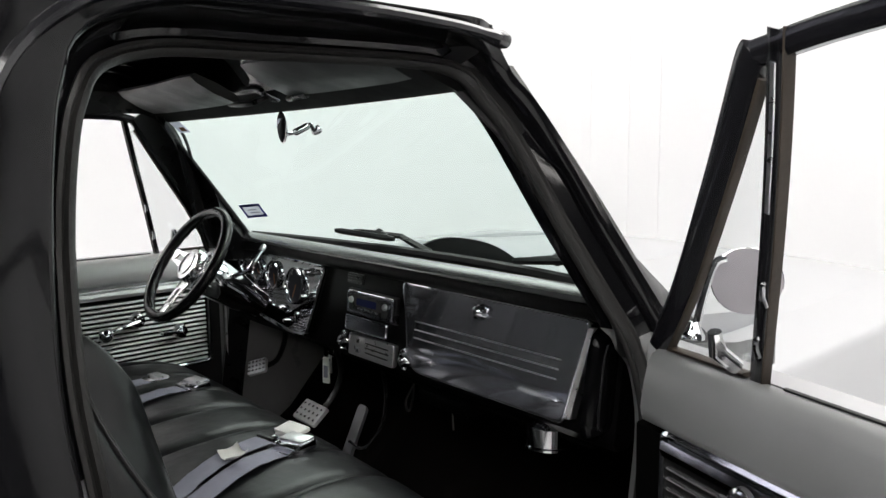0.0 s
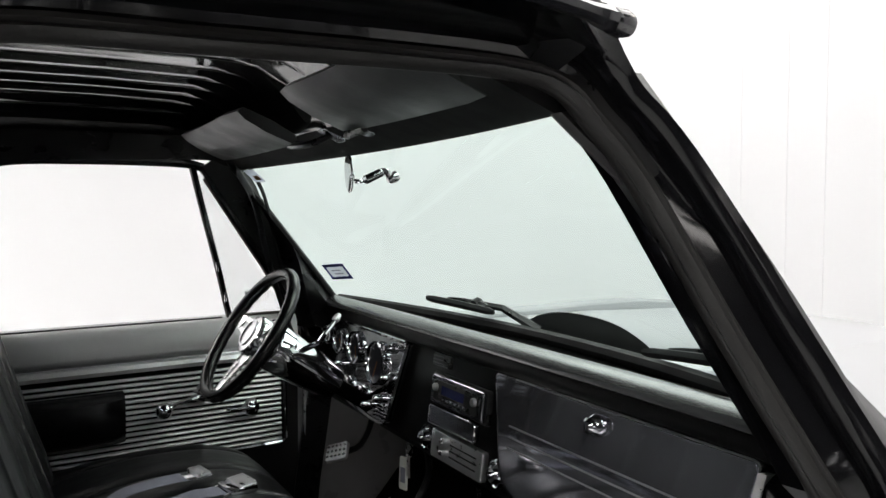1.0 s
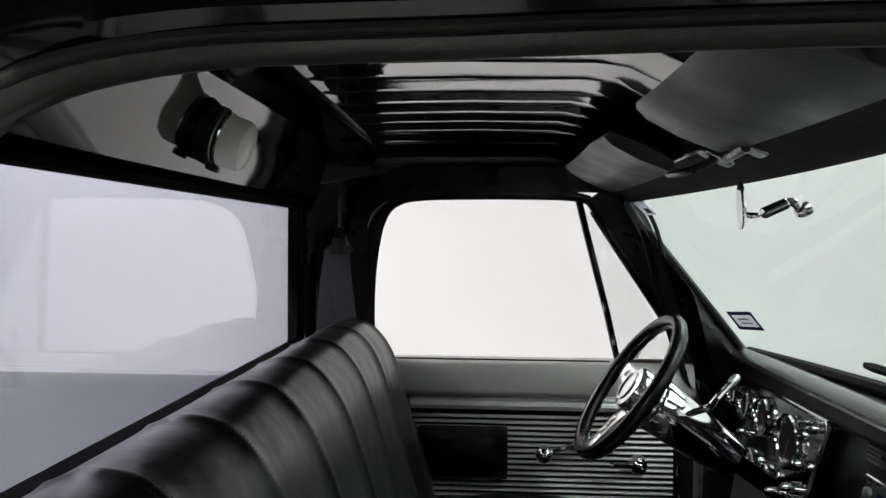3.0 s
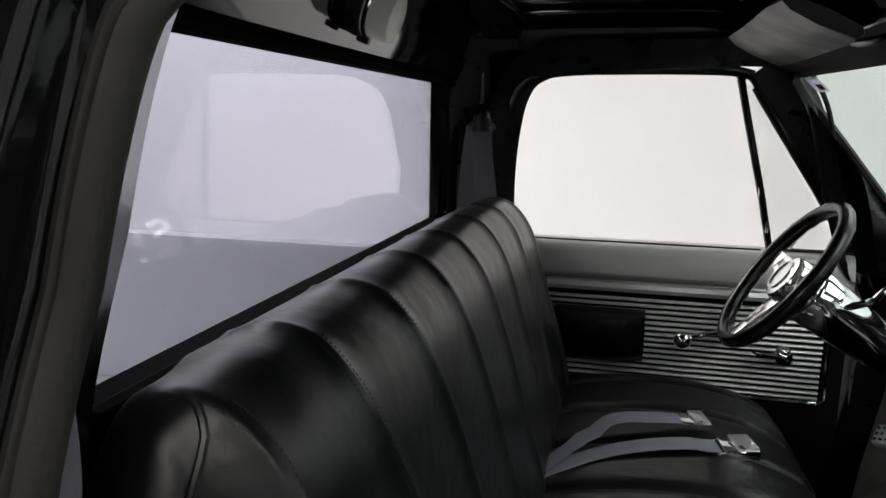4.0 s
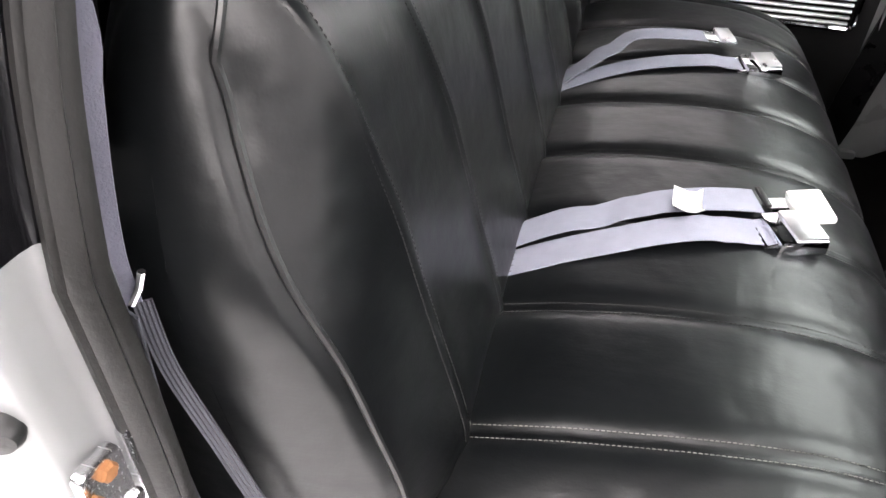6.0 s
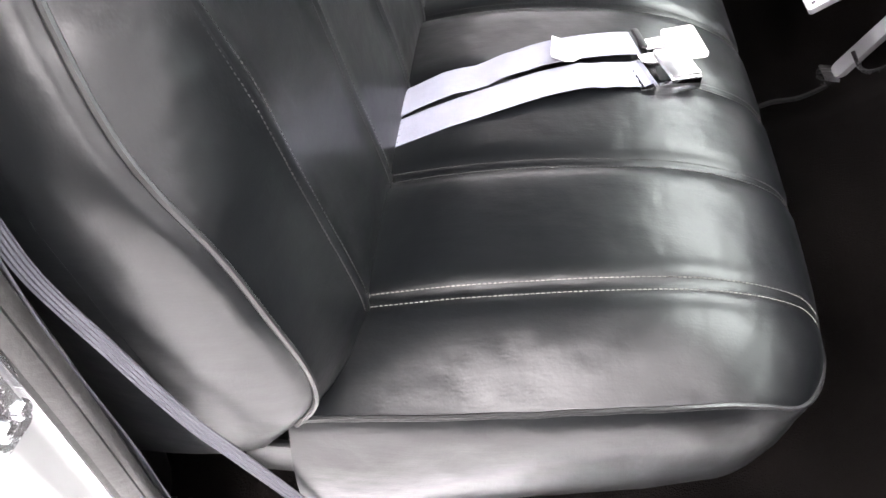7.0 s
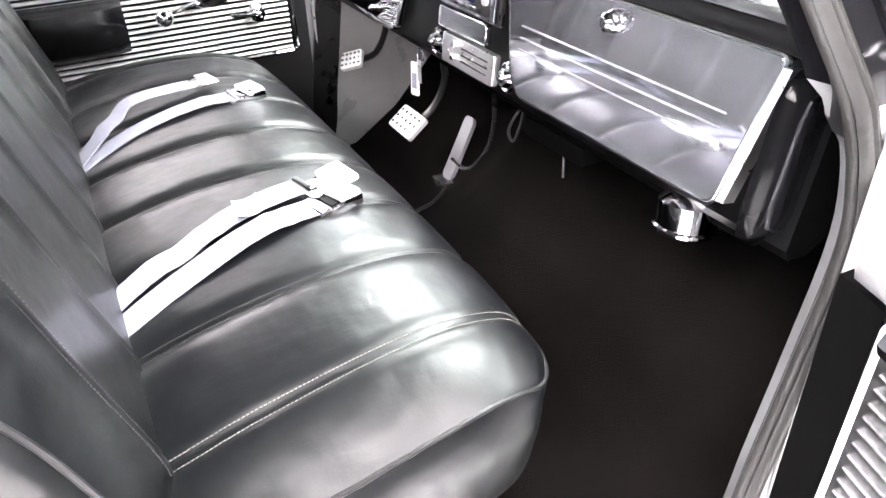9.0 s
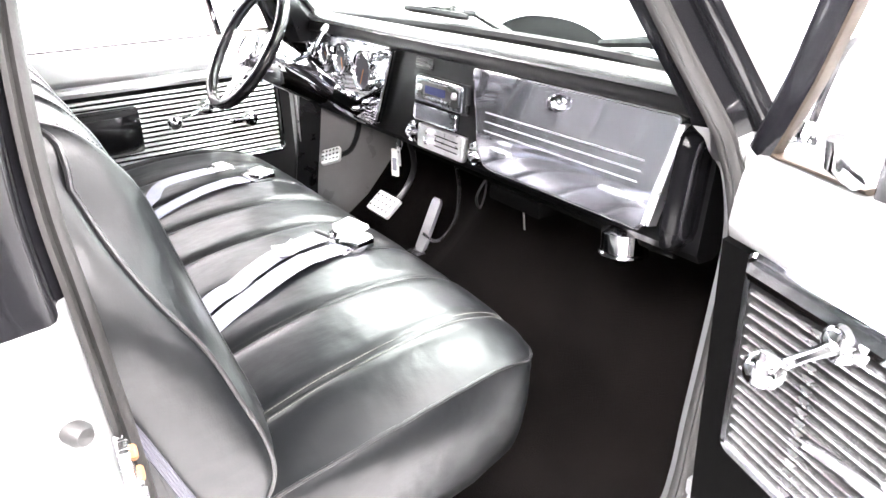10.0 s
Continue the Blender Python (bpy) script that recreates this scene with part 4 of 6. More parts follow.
    part("vent_latch", tube(B(), [S(0.166, 1.300, 0.010), S(0.160, 1.322, 0.024), S(0.163, 1.350, 0.020)], [0.010, 0.011, 0.008], 10), M_CHROME, d, "chrome vent latch")
    return d


build_door("driver_door", "closed door with ribbed bright trim and black armrest", lambda u, w, z: (0.80 - u, 0.79 - w, z + float(np.interp(z, (1.19, 1.26, 1.30, 1.40), (0.0, -0.014, -0.014, 0.0)))), (0.385, 1.064, -0.105, 0.018), (0.225, 1.040, -0.07, -0.012))
DX, DY = Vector((-0.29, -0.957, 0)), Vector((-0.957, 0.29, 0))
door_right = build_door("passenger_door", "open door swung wide, with ribbed bright trim", lambda u, w, z: Vector((0.699, -0.885, 0)) + DX * u + DY * w + Vector((0, 0, z + float(np.interp(z, (0.6, 0.9, 1.28, 1.40), (0.0, 0.016, 0.014, 0.0))))), (0.174, 1.116, 0.032, 0.036), (0.222, 1.056, 0.080, -0.012))
# round mirror on the open door
mc = Vector((0.838, -0.936, 1.372))
mirror = part("door_mirror", lathe(B(), [(0.0, -0.03), (0.022, -0.028), (0.041, -0.018), (0.048, -0.004), (0.049, 0.004), (0.045, 0.006)], facing(mc, (-0.87, -0.49, 0.06)), 28), M_CHROME, door_right, "round chrome door mirror")
part("mirror_glass", lathe(B(), [(0.0, 0.0100), (0.0475, 0.0092), (0.0480, 0.004)], facing(mc, (-0.87, -0.49, 0.06)), 28), M_MIRRORTONE, mirror, "mirror face with its reflection painted lilac-grey")
FOOT = Vector((0.752, -0.903, 1.296))
part("mirror_arm", tube(B(), curve([mc + Vector((-0.030, 0.018, 0.034)), (0.795, -0.909, 1.398), (0.776, -0.905, 1.357), FOOT + Vector((0.008, 0, 0.014))], 4), 0.006, 8), M_CHROME, mirror)
part("mirror_foot", lathe(B(), [(0.017, 0.0), (0.017, 0.006), (0.012, 0.014), (0.007, 0.024)], facing(FOOT, (0.1, 0, 1)), 18), M_CHROME, mirror)
# hinge, striker and stop on the door pillar
part("hinge", box(B(), (0.762, -0.838, 0.690), (0.795, -0.800, 0.722), 0.006), M_SILVERDIM, pickup, "painted door hinge")
striker = thing("door_striker", "latch striker plate with rusty bolts on the door pillar", "latch")
part("plate", plate(B(), rounded(0.030, 0.066, 0.006), facing((-0.008, -0.822, 1.136), (1, -0.12, 0)), 0.008), M_STEEL, striker, "grimy steel plate")
for y, z, rusty in ((-0.822, 1.160, True), (-0.838, 1.150, True), (-0.812, 1.120, False), (-0.828, 1.122, False)):
    part("bolt", lathe(B(), [(0.0068, 0), (0.0068, 0.003), (0.005, 0.005), (0, 0.0055)], facing((0.000, y, z), (1, -0.12, 0)), 6 if rusty else 12), M_RUST if rusty else M_STEEL, striker, "rusty bolt" if rusty else "small steel screw")
part("rubber_stop", lathe(B(), [(0.010, -0.004), (0.010, 0.010), (0.007, 0.015), (0, 0.016)], facing((-0.034, -0.834, 1.205), (0.5, -1, 0)), 14), M_DARKRUB, pickup, "dark rubber door stop")
part("edge_plate", box(B(), (-0.010, -0.800, 0.96), (0.000, -0.792, 1.165), 0.003), M_STEEL, pickup, "bright edge strip on the door pillar")

# ---------------------------------------------------------------- dashboard
dash = thing("dashboard", "black vinyl-topped dashboard across the cab", "dashboard")
pad = B()
rings = []
for k in range(25):
    y = -0.70 + 1.46 * k / 24
    o = -0.05 * (abs(y - 0.03) / 0.73) ** 4
    e = 0.006 if k in (0, 24) else 0.0
    prof = [(0.952, 1.262), (0.955, 1.280), (0.944, 1.296), (0.926, 1.3060), (0.907, 1.3095), (0.898, 1.3080), (0.886, 1.3005), (0.876, 1.2930), (0.867, 1.2840), (0.863, 1.2730), (0.8645, 1.2640), (0.871, 1.2590), (0.90, 1.256)]
    rings.append([(x + (o * 0.5 if x > 0.95 else o * 0.15) + (e if x < 0.88 else 0), y, z - e) for x, z in prof])
loft(pad, rings)
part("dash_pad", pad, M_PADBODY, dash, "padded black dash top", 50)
# separate strip that carries the painted sheen
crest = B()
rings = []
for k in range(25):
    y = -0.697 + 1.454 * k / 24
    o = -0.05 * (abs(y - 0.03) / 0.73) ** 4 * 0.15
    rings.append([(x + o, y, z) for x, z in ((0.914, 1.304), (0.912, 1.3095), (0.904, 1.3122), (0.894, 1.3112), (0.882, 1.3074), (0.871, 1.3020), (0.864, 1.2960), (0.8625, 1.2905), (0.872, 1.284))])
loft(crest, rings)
part("pad_crest", crest, M_CRESTSHEEN, dash, "dash pad crest with its sheen painted in", 60)
defrost = B()
rings = []
for k in range(-14, 15):
    y = 0.745 * k / 14
    xg = x_glass(y, 1.28)
    rings.append([(xg - 0.002, y, 1.274), (xg - 0.03, y, 1.277), (max(0.90, min(0.955, xg - 0.05)), y, 1.274), (0.88, y, 1.262), (xg - 0.02, y, 1.255)])
loft(defrost, rings)
part("defroster_panel", defrost, M_UNDER, dash, "matt black panel between dash pad and glass")
for y in (-0.36, 0.36):
    part("defroster_slot", box(B(), (x_glass(y, 1.28) - 0.055, y - 0.14, 1.2755), (x_glass(y, 1.28) - 0.040, y + 0.14, 1.2795), 0.001), M_GAUGE, dash)
face = B()
rings = []
for y in (-0.70, -0.66, -0.30, 0.0, 0.30, 0.66, 0.76):
    rings.append([(0.90, y, 1.258), (0.885, y, 1.256), (0.880, y, 1.20), (0.866, y, 1.10), (0.858, y, 1.045), (0.866, y, 1.030), (0.90, y, 1.028), (0.95, y, 1.06), (0.95, y, 1.25)])
loft(face, rings)
part("dash_face", face, M_DASHFACE, dash, "black steel dash face", 30)
# passenger end cap
cap = B()
rings = []
for t, y in ((0.0, -0.660), (0.3, -0.674), (0.75, -0.687), (1.0, -0.691)):
    k = 1 - 0.35 * t ** 2
    rings.append([(0.905 + dx * k, y, 1.155 + dz * k) for dx, dz in ((-0.062, 0.085), (-0.072, 0.06), (-0.092, -0.06), (-0.090, -0.095), (-0.07, -0.108), (0.02, -0.10), (0.03, 0.09), (-0.045, 0.095))])
loft(cap, rings)
end_cap = part("end_cap", cap, M_CAP, dash, "glossy black rounded dash end", 60)
# added bead that draws the glint of the cap's bevelled edge
part("cap_glint", tube(B(), [Vector(p) + Vector((0, 0.002, 0)) for p in rings[2]], 0.0035, 8, True), M_BLACK, end_cap, "glossy black bead added for the edge glint")
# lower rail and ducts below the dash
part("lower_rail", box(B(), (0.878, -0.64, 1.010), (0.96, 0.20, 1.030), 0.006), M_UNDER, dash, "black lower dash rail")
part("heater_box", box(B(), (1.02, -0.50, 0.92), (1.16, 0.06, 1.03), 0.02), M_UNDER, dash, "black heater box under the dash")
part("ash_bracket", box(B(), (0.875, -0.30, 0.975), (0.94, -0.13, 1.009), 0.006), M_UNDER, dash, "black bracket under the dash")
duct = part("air_duct", lathe(B(), [(0.030, -0.012), (0.043, 0.0), (0.043, 0.034), (0.046, 0.037), (0.046, 0.041), (0.040, 0.043), (0.0, 0.040)], facing((0.882, -0.528, 1.026), (-0.1, -0.06, -1)), 28), M_CHROME, dash, "short chrome air duct under the dash")

FX = Vector((-0.985, 0, 0.12)).normalized()       # the dash face looks to the rear


def on_dash(y, z, out=0.0):
    x = 0.858 + (z - 1.045) * 0.142
    return facing(Vector((x, y, z)) + FX * out, FX)


# glove box door: its frame's x runs to the driver's left
glove = thing("glove_box_door", "smooth aluminium glove box door with three engraved lines", "glove box")
gm = on_dash(-0.372, 1.158, 0.004)
gx = -1 if (gm.to_3x3() @ Vector((1, 0, 0))).y > 0 else 1      # +1: local x runs to the passenger
outline = []
for (cx, cz, r) in ((0.272, 0.098, 0.012), (-0.272, 0.098, 0.012), (-0.228, -0.098, 0.045), (0.230, -0.098, 0.020)):
    outline.append((cx, cz, r))


def round_poly(corners, n=5):
    out = []
    k = len(corners)
    for i in range(k):
        p = Vector(corners[i][:2])
        a, b2 = Vector(corners[i - 1][:2]), Vector(corners[(i + 1) % k][:2])
        r = corners[i][2]
        s, e = p + (a - p).normalized() * r, p + (b2 - p).normalized() * r
        for j in range(n + 1):
            t = j / n
            q = s * (1 - t) ** 2 + p * 2 * t * (1 - t) + e * t * t
            out.append((q.x, q.y))
    return out


gl_out = [(gx * x, z) for x, z in round_poly(outline)]
part("door_plate", plate(B(), gl_out, gm, 0.024, 0.004), M_GLOVE, glove, "polished aluminium plate", 40)
rim_pts = [gm @ Vector((x, z, 0.018)) for x, z in gl_out]
part("bright_edge", tube(B(), rim_pts, 0.0045, 6, True), M_CHROME, glove, "bright polished edge")
edge = [[gm @ Vector((gx * (x + dx), z, h)) for dx, h in ((0.001, 0.0238), (0.010, 0.0200), (0.013, 0.004), (-0.004, 0.004))] for x, z in ((0.2685, 0.086), (0.2325, -0.088))]
part("edge_band", loft(B(), edge), M_ALUBRIGHT, glove, "bright edge band")
for k, z in enumerate((0.017, -0.002, -0.021)):
    w = 0.215
    part("engraved_line", box(B(), (-w, z - 0.0016, 0.0230), (w - 0.004 * k, z + 0.0016, 0.0248), 0.0007, gm), M_LINE, glove, "bright engraved line")
lk = gm @ Vector((gx * 0.0, 0.072, 0.024))
lock = part("lock_knob", lathe(B(), [(0.017, 0), (0.017, 0.006), (0.013, 0.012), (0.0125, 0.020), (0.008, 0.024), (0.0, 0.0245)], facing(lk, FX), 24), M_CHROME, glove, "round chrome push lock")
part("key_slot", box(B(), (-0.001, -0.005, 0.0243), (0.001, 0.005, 0.0256), 0, facing(lk, FX)), M_GAUGE, lock)

# radio, trim plate, heater control
radio = thing("car_radio", "silver-framed car radio with a dark blue display", "car radio")
rm = on_dash(0.043, 1.180, 0.0)
part("sleeve", plate(B(), rounded(0.212, 0.066, 0.006), rm, 0.008, 0.002), M_PLASTIC, radio, "black mounting frame")
rf = rm @ Matrix.Translation((0, 0, 0.007))
part("front_plate", plate(B(), rounded(0.196, 0.055, 0.006), rf, 0.011, 0.003), M_ALU, radio, "dark silver front plate")
rf = rf @ Matrix.Translation((0, 0, 0.0105))
part("inset", plate(B(), rounded(0.166, 0.042, 0.006), rf, 0.002, 0.001), M_PLASTIC, radio)
part("display", plate(B(), rounded(0.085, 0.018, 0.002), rf @ Matrix.Translation((-gx * 0.008, 0.004, 0.0018)), 0.0015, 0.0005), M_SCREEN, radio, "dark blue display")
for x in (-0.072, 0.072):
    part("button", lathe(B(), [(0.0085, 0), (0.008, 0.005), (0.006, 0.007), (0, 0.0072)], rf @ Matrix.Translation((x, 0.006, 0.0018)), 16), M_ALUBRIGHT, radio)
for k in range(6):
    part("button", box(B(), (-0.045 + 0.0155 * k, -0.0165, 0.0018), (-0.033 + 0.0155 * k, -0.0105, 0.0040), 0.0008, rf), M_ALU, radio)
part("edge_trim", tube(B(), [rf @ Vector((x, z, -0.004)) for x, z in rounded(0.195, 0.056, 0.006)], 0.0018, 5, True), M_CHROME, radio, "bright edge trim")

ash = thing("ashtray_cover", "flat dark cover with a chrome rim in the dash", "ashtray")
am = on_dash(0.057, 1.126, 0.0)
part("cover", plate(B(), rounded(0.174, 0.036, 0.006), am, 0.012, 0.002), M_ALU, ash)
part("rim", tube(B(), [am @ Vector((x, z, 0.012)) for x, z in rounded(0.174, 0.036, 0.006)], 0.0022, 6, True), M_CHROME, ash, "chrome rim")

heater = thing("heater_control", "bright metal heater control panel with a round chrome knob", "heater control")
hm = on_dash(0.026, 1.073, 0.0)
part("control_plate", plate(B(), rounded(0.190, 0.056, 0.005), hm, 0.014, 0.003), M_ALUBRIGHT, heater)
for k, z in enumerate((0.012, 0.0, -0.012)):
    part("slot", box(B(), (-0.075 if gx < 0 else -0.02, z - 0.0014, 0.0138), (0.02 if gx < 0 else 0.075, z + 0.0014, 0.0146), 0, hm), M_GAUGE, heater)
for k, z in enumerate((0.014, -0.010)):
    part("lever", box(B(), (-gx * 0.042 - 0.006, z - 0.005, 0.0135), (-gx * 0.042 + 0.006, z + 0.005, 0.024), 0.002, hm), M_CHROME, heater)
for yk, zk in ((-0.113, 1.076), (0.146, 1.074)):
    km = on_dash(yk, zk, 0.002)
    kn = part("knob", lathe(B(), [(0.027, 0), (0.027, 0.009), (0.023, 0.013), (0.020, 0.011), (0.016, 0.018), (0.013, 0.022), (0.0, 0.023)], km, 26), M_CHROME, heater, "round chrome knob")
    part("stem", lathe(B(), [(0.006, 0.022), (0.006, 0.028), (0.0, 0.029)], km, 12), M_CHROME, kn)
keys = thing("key_ring", "keys with a white paper tag hanging from the ignition", "keys")
part("ring", tube(B(), [(0.818, 0.160 + 0.014 * math.cos(a), 1.048 + 0.014 * math.sin(a)) for a in [2 * math.pi * k / 20 for k in range(20)]], 0.0014, 5, True), M_CHROME, keys)
part("key", box(B(), (0.812, 0.150, 0.992), (0.8145, 0.164, 1.040), 0.001), M_ALUBRIGHT, keys)
part("tag", plate(B(), rounded(0.024, 0.070, 0.004), facing((0.8105, 0.172, 0.997), (-1, -0.3, 0.05)), 0.002, 0.0006), M_WHITETAG, keys, "white paper tag")
part("tag_print", box(B(), (-0.008, -0.020, 0.002), (0.006, 0.012, 0.0026), 0, facing((0.8105, 0.172, 0.997), (-1, -0.3, 0.05))), M_BAR, keys)

vent_cover = thing("dash_vent", "small chrome-rimmed vent in the dash face", "air vent")
vm = on_dash(0.125, 1.238, 0.0)
part("vent_body", plate(B(), rounded(0.072, 0.026, 0.004), vm, 0.008, 0.002), M_PLASTIC, vent_cover)
for k in range(3):
    part("slat", box(B(), (-0.028, -0.008 + 0.007 * k, 0.010), (0.028, -0.0055 + 0.007 * k, 0.013), 0.0005, vm), M_PLASTIC, vent_cover)

# instrument panel
cluster = thing("instrument_cluster", "polished instrument panel with dark round gauges and chrome rims", "instrument panel")
cm = on_dash(0.490, 1.160, 0.0)
cl_out = [(gx * x, z) for x, z in round_poly([(0.234, 0.094, 0.012), (-0.290, 0.100, 0.02), (-0.290, -0.05, 0.03), (-0.06, -0.100, 0.03), (0.08, -0.110, 0.03), (0.165, -0.107, 0.02)])]
part("fascia", plate(B(), cl_out, cm, 0.020, 0.004), M_FASCIA, cluster, "polished stainless fascia", 40)
part("fascia_rim", tube(B(), [cm @ Vector((x, z, 0.018)) for x, z in cl_out], 0.006, 6, True), M_CHROME, cluster, "chrome rim")
GAUGES = ((0.396, 1.184, 0.053), (0.528, 1.200, 0.042), (0.634, 1.203, 0.035), (0.465, 1.094, 0.026), (0.555, 1.096, 0.030), (0.715, 1.205, 0.028))
for y, z, r in GAUGES:
    g_m = on_dash(y, z, 0.019)
    g = part("gauge", lathe(B(), [(r - 0.003, -0.004), (r, 0.004), (r, 0.012), (r - 0.004, 0.014), (r - 0.007, 0.009), (r - 0.008, 0.003)], g_m, 28), M_CHROME, cluster, "chrome gauge bezel")
    part("dial", lathe(B(), [(r - 0.0075, 0.0025), (r - 0.0075, 0.004), (0.0, 0.0041)], g_m, 24), M_GAUGE, g, "dark dial")
    part("needle", box(B(), (-0.0012, -0.004, 0.0045), (0.0012, r * 0.7, 0.0058), 0, g_m @ Matrix.Rotation(radians(40 + 300 * y), 4, "Z")), M_RUST, g, "orange needle")
    for a in range(-120, 121, 40):
        part("tick", box(B(), (-0.0008, r - 0.015, 0.0043), (0.0008, r - 0.010, 0.005), 0, g_m @ Matrix.Rotation(radians(a), 4, "Z")), M_WHITETAG, g)
for y, z, r in ((0.318, 1.232, 0.013), (0.345, 1.112, 0.012), (0.312, 1.165, 0.012), (0.465, 1.094, 0.012), (0.405, 1.085, 0.010), (0.590, 1.150, 0.011)):
    part("switch_knob", lathe(B(), [(r, 0), (r, 0.008), (r * 0.7, 0.012), (r * 0.65, 0.026), (r * 0.4, 0.03), (0, 0.0305)], on_dash(y, z, 0.019), 18), M_CHROME, cluster, "chrome switch knob")
for k in range(5):
    part("vent_bar", box(B(), (-0.03, -0.0016 - 0.008 * k, 0), (0.02, 0.0016 - 0.008 * k, 0.006), 0.0008, on_dash(0.356, 1.096, 0.019)), M_CHROME, cluster)

# steering column and wheel
CW = Vector((0.559, 0.434, 1.281))
AX = Vector((-math.cos(radians(35)), 0, math.sin(radians(35))))      # from the column towards the driver
wheel = thing("steering_wheel", "black-rimmed steering wheel with brushed metal spokes", "steering wheel")
wm = facing(CW, AX)
R = 0.157
rim_b = B()
rings = []
for k in range(56):
    a = 2 * math.pi * k / 56
    c = Vector((math.cos(a), math.sin(a), 0))
    ring = []
    for j in range(10):
        b2 = 2 * math.pi * j / 10
        ring.append(wm @ (c * (R + 0.0135 * math.cos(b2)) + Vector((0, 0, 0.0145 * math.sin(b2) - (0.002 if j in (7, 8) and k % 2 else 0)))))
    rings.append(ring)
loft(rim_b, rings, True, False, True)
part("rim", rim_b, M_PAD, wheel, "black leather-wrapped rim", 60)
for a in (180, 0, 270):
    rot = wm @ Matrix.Rotation(radians(a - 8 if a == 180 else a + 8 if a == 0 else a), 4, "Z") @ Matrix.Translation((0.02, 0, -0.012)) @ Matrix.Rotation(radians(-9), 4, "Y") @ Matrix.Translation((-0.02, 0, 0.004))
    sp = B()
    for y0, y1 in ((-0.026, -0.009), (0.009, 0.026)):
        pts = [(0.03, y0), (0.03, y1), (0.10, y1 * 0.75), (0.149, y1 * 0.55 + y0 * 0.2), (0.149, y0 * 0.55 + y1 * 0.2), (0.10, y0 * 0.75)]
        plate(sp, pts, rot @ Matrix.Translation((0, 0, -0.022)), 0.006, 0.001)
    box(sp, (0.11, -0.016, -0.021), (0.149, 0.016, -0.015), 0.002, rot)
    box(sp, (0.02, -0.026, -0.021), (0.065, 0.026, -0.015), 0.002, rot)
    part("spoke", sp, M_SPOKE, wheel, "brushed metal spoke")
part("hub_cover", lathe(B(), [(0.048, -0.028), (0.048, -0.010), (0.044, -0.002), (0.032, 0.002), (0.0, 0.004)], wm, 30), M_SPOKE, wheel, "round bright hub cover")
part("hub_ring", lathe(B(), [(0.031, 0.001), (0.033, 0.0045), (0.029, 0.0045), (0.027, 0.002)], wm, 30), M_CHROME, wheel)
column = thing("steering_column", "polished chrome steering column with stalks", "steering column")
part("column_shroud", lathe(B(), [(0.026, -0.252), (0.038, -0.245), (0.042, -0.225), (0.048, -0.170), (0.053, -0.110), (0.056, -0.062), (0.052, -0.055), (0.056, -0.052), (0.056, -0.034), (0.04, -0.028)], wm, 36), M_CHROME, column, "polished chrome shroud")
part("column_tube", lathe(B(), [(0.018, -0.60), (0.018, -0.245), (0.022, -0.243)], wm, 24), M_UNDER, column, "black column tube")
cr = wm.to_3x3()
base_s = wm @ Vector((0, 0, -0.11))
tip = Vector((0.738, 0.357, 1.311))
part("gear_lever", tube(B(), [base_s, Vector((0.690, 0.342, 1.262)), Vector((0.700, 0.336, 1.280)), tip], [0.007, 0.007, 0.0055, 0.005], 8), M_CHROME, column, "chrome shift lever")
part("lever_tip", lathe(B(), [(0.0, -0.014), (0.007, -0.010), (0.0085, 0), (0.006, 0.010), (0, 0.013)], facing(tip, (0.7, 0.35, 0.6)), 14), M_ALUBRIGHT, column)
part("turn_lever", tube(B(), [base_s, base_s + cr @ Vector((-gx * 0.11, 0.02, 0.03))], [0.006, 0.005], 8), M_CHROME, column)

# pedals


def pedal(name, label, c, w, h, way, up_arm, roll=0):
    p = thing(name, label, "pedal", "foot pedals")
    m = facing(c, way) @ Matrix.Rotation(radians(roll), 4, "Z")
    part("pad", plate(B(), rounded(w, h, 0.008), m, 0.012, 0.003), M_SCORED, p, "bright metal pedal pad")
    stud = None
    for i in range(5):
        for j in range(3):
            x, y = (i - 2) * w * 0.19, (j - 1) * h * 0.28
            if stud is None:
                stud = part("stud", lathe(B(), [(0.0045, 0), (0.004, 0.003), (0, 0.0032)], Matrix(), 8), M_CHROME, p)
                stud.matrix_basis = m @ Matrix.Translation((x, y, 0.0115))
            else:
                s2 = stud.copy()
                scene.collection.objects.link(s2)
                s2.matrix_basis = m @ Matrix.Translation((x, y, 0.0115))
    part("arm", tube(B(), curve([Vector(c) - Vector(way).normalized() * -0.0] + [Vector(q) for q in up_arm], 4), 0.009, 8), M_BLACKSAT, p, "black steel pedal arm")
    return p


pedal("parking_brake_pedal", "small bright parking brake pedal", (0.874, 0.695, 0.875), 0.066, 0.054, (-0.62, -0.30, 0.72), [(0.95, 0.715, 0.88), (1.0, 0.74, 0.95), (0.98, 0.72, 1.05)], 24)
pedal("brake_pedal", "bright metal brake pedal on a curved black arm", (0.905, 0.420, 0.785), 0.120, 0.068, (-0.62, 0, 0.78), [(0.96, 0.41, 0.81), (1.0, 0.40, 0.90), (0.96, 0.39, 1.04)])
gas = thing("accelerator_pedal", "long bright metal accelerator pedal", "pedal", "foot pedals")
ga, gb = Vector((1.040, 0.345, 0.80)), Vector((0.952, 0.322, 0.66))
gmx = Matrix((Vector((0, 1, 0)), (ga - gb).normalized(), Vector((0, 1, 0)).cross((ga - gb).normalized()))).transposed().to_4x4()
gmx.translation = (ga + gb) / 2
part("pad", plate(B(), rounded(0.042, (ga - gb).length, 0.014), gmx, 0.012, 0.003), M_LINE, gas, "bright metal pedal pad")
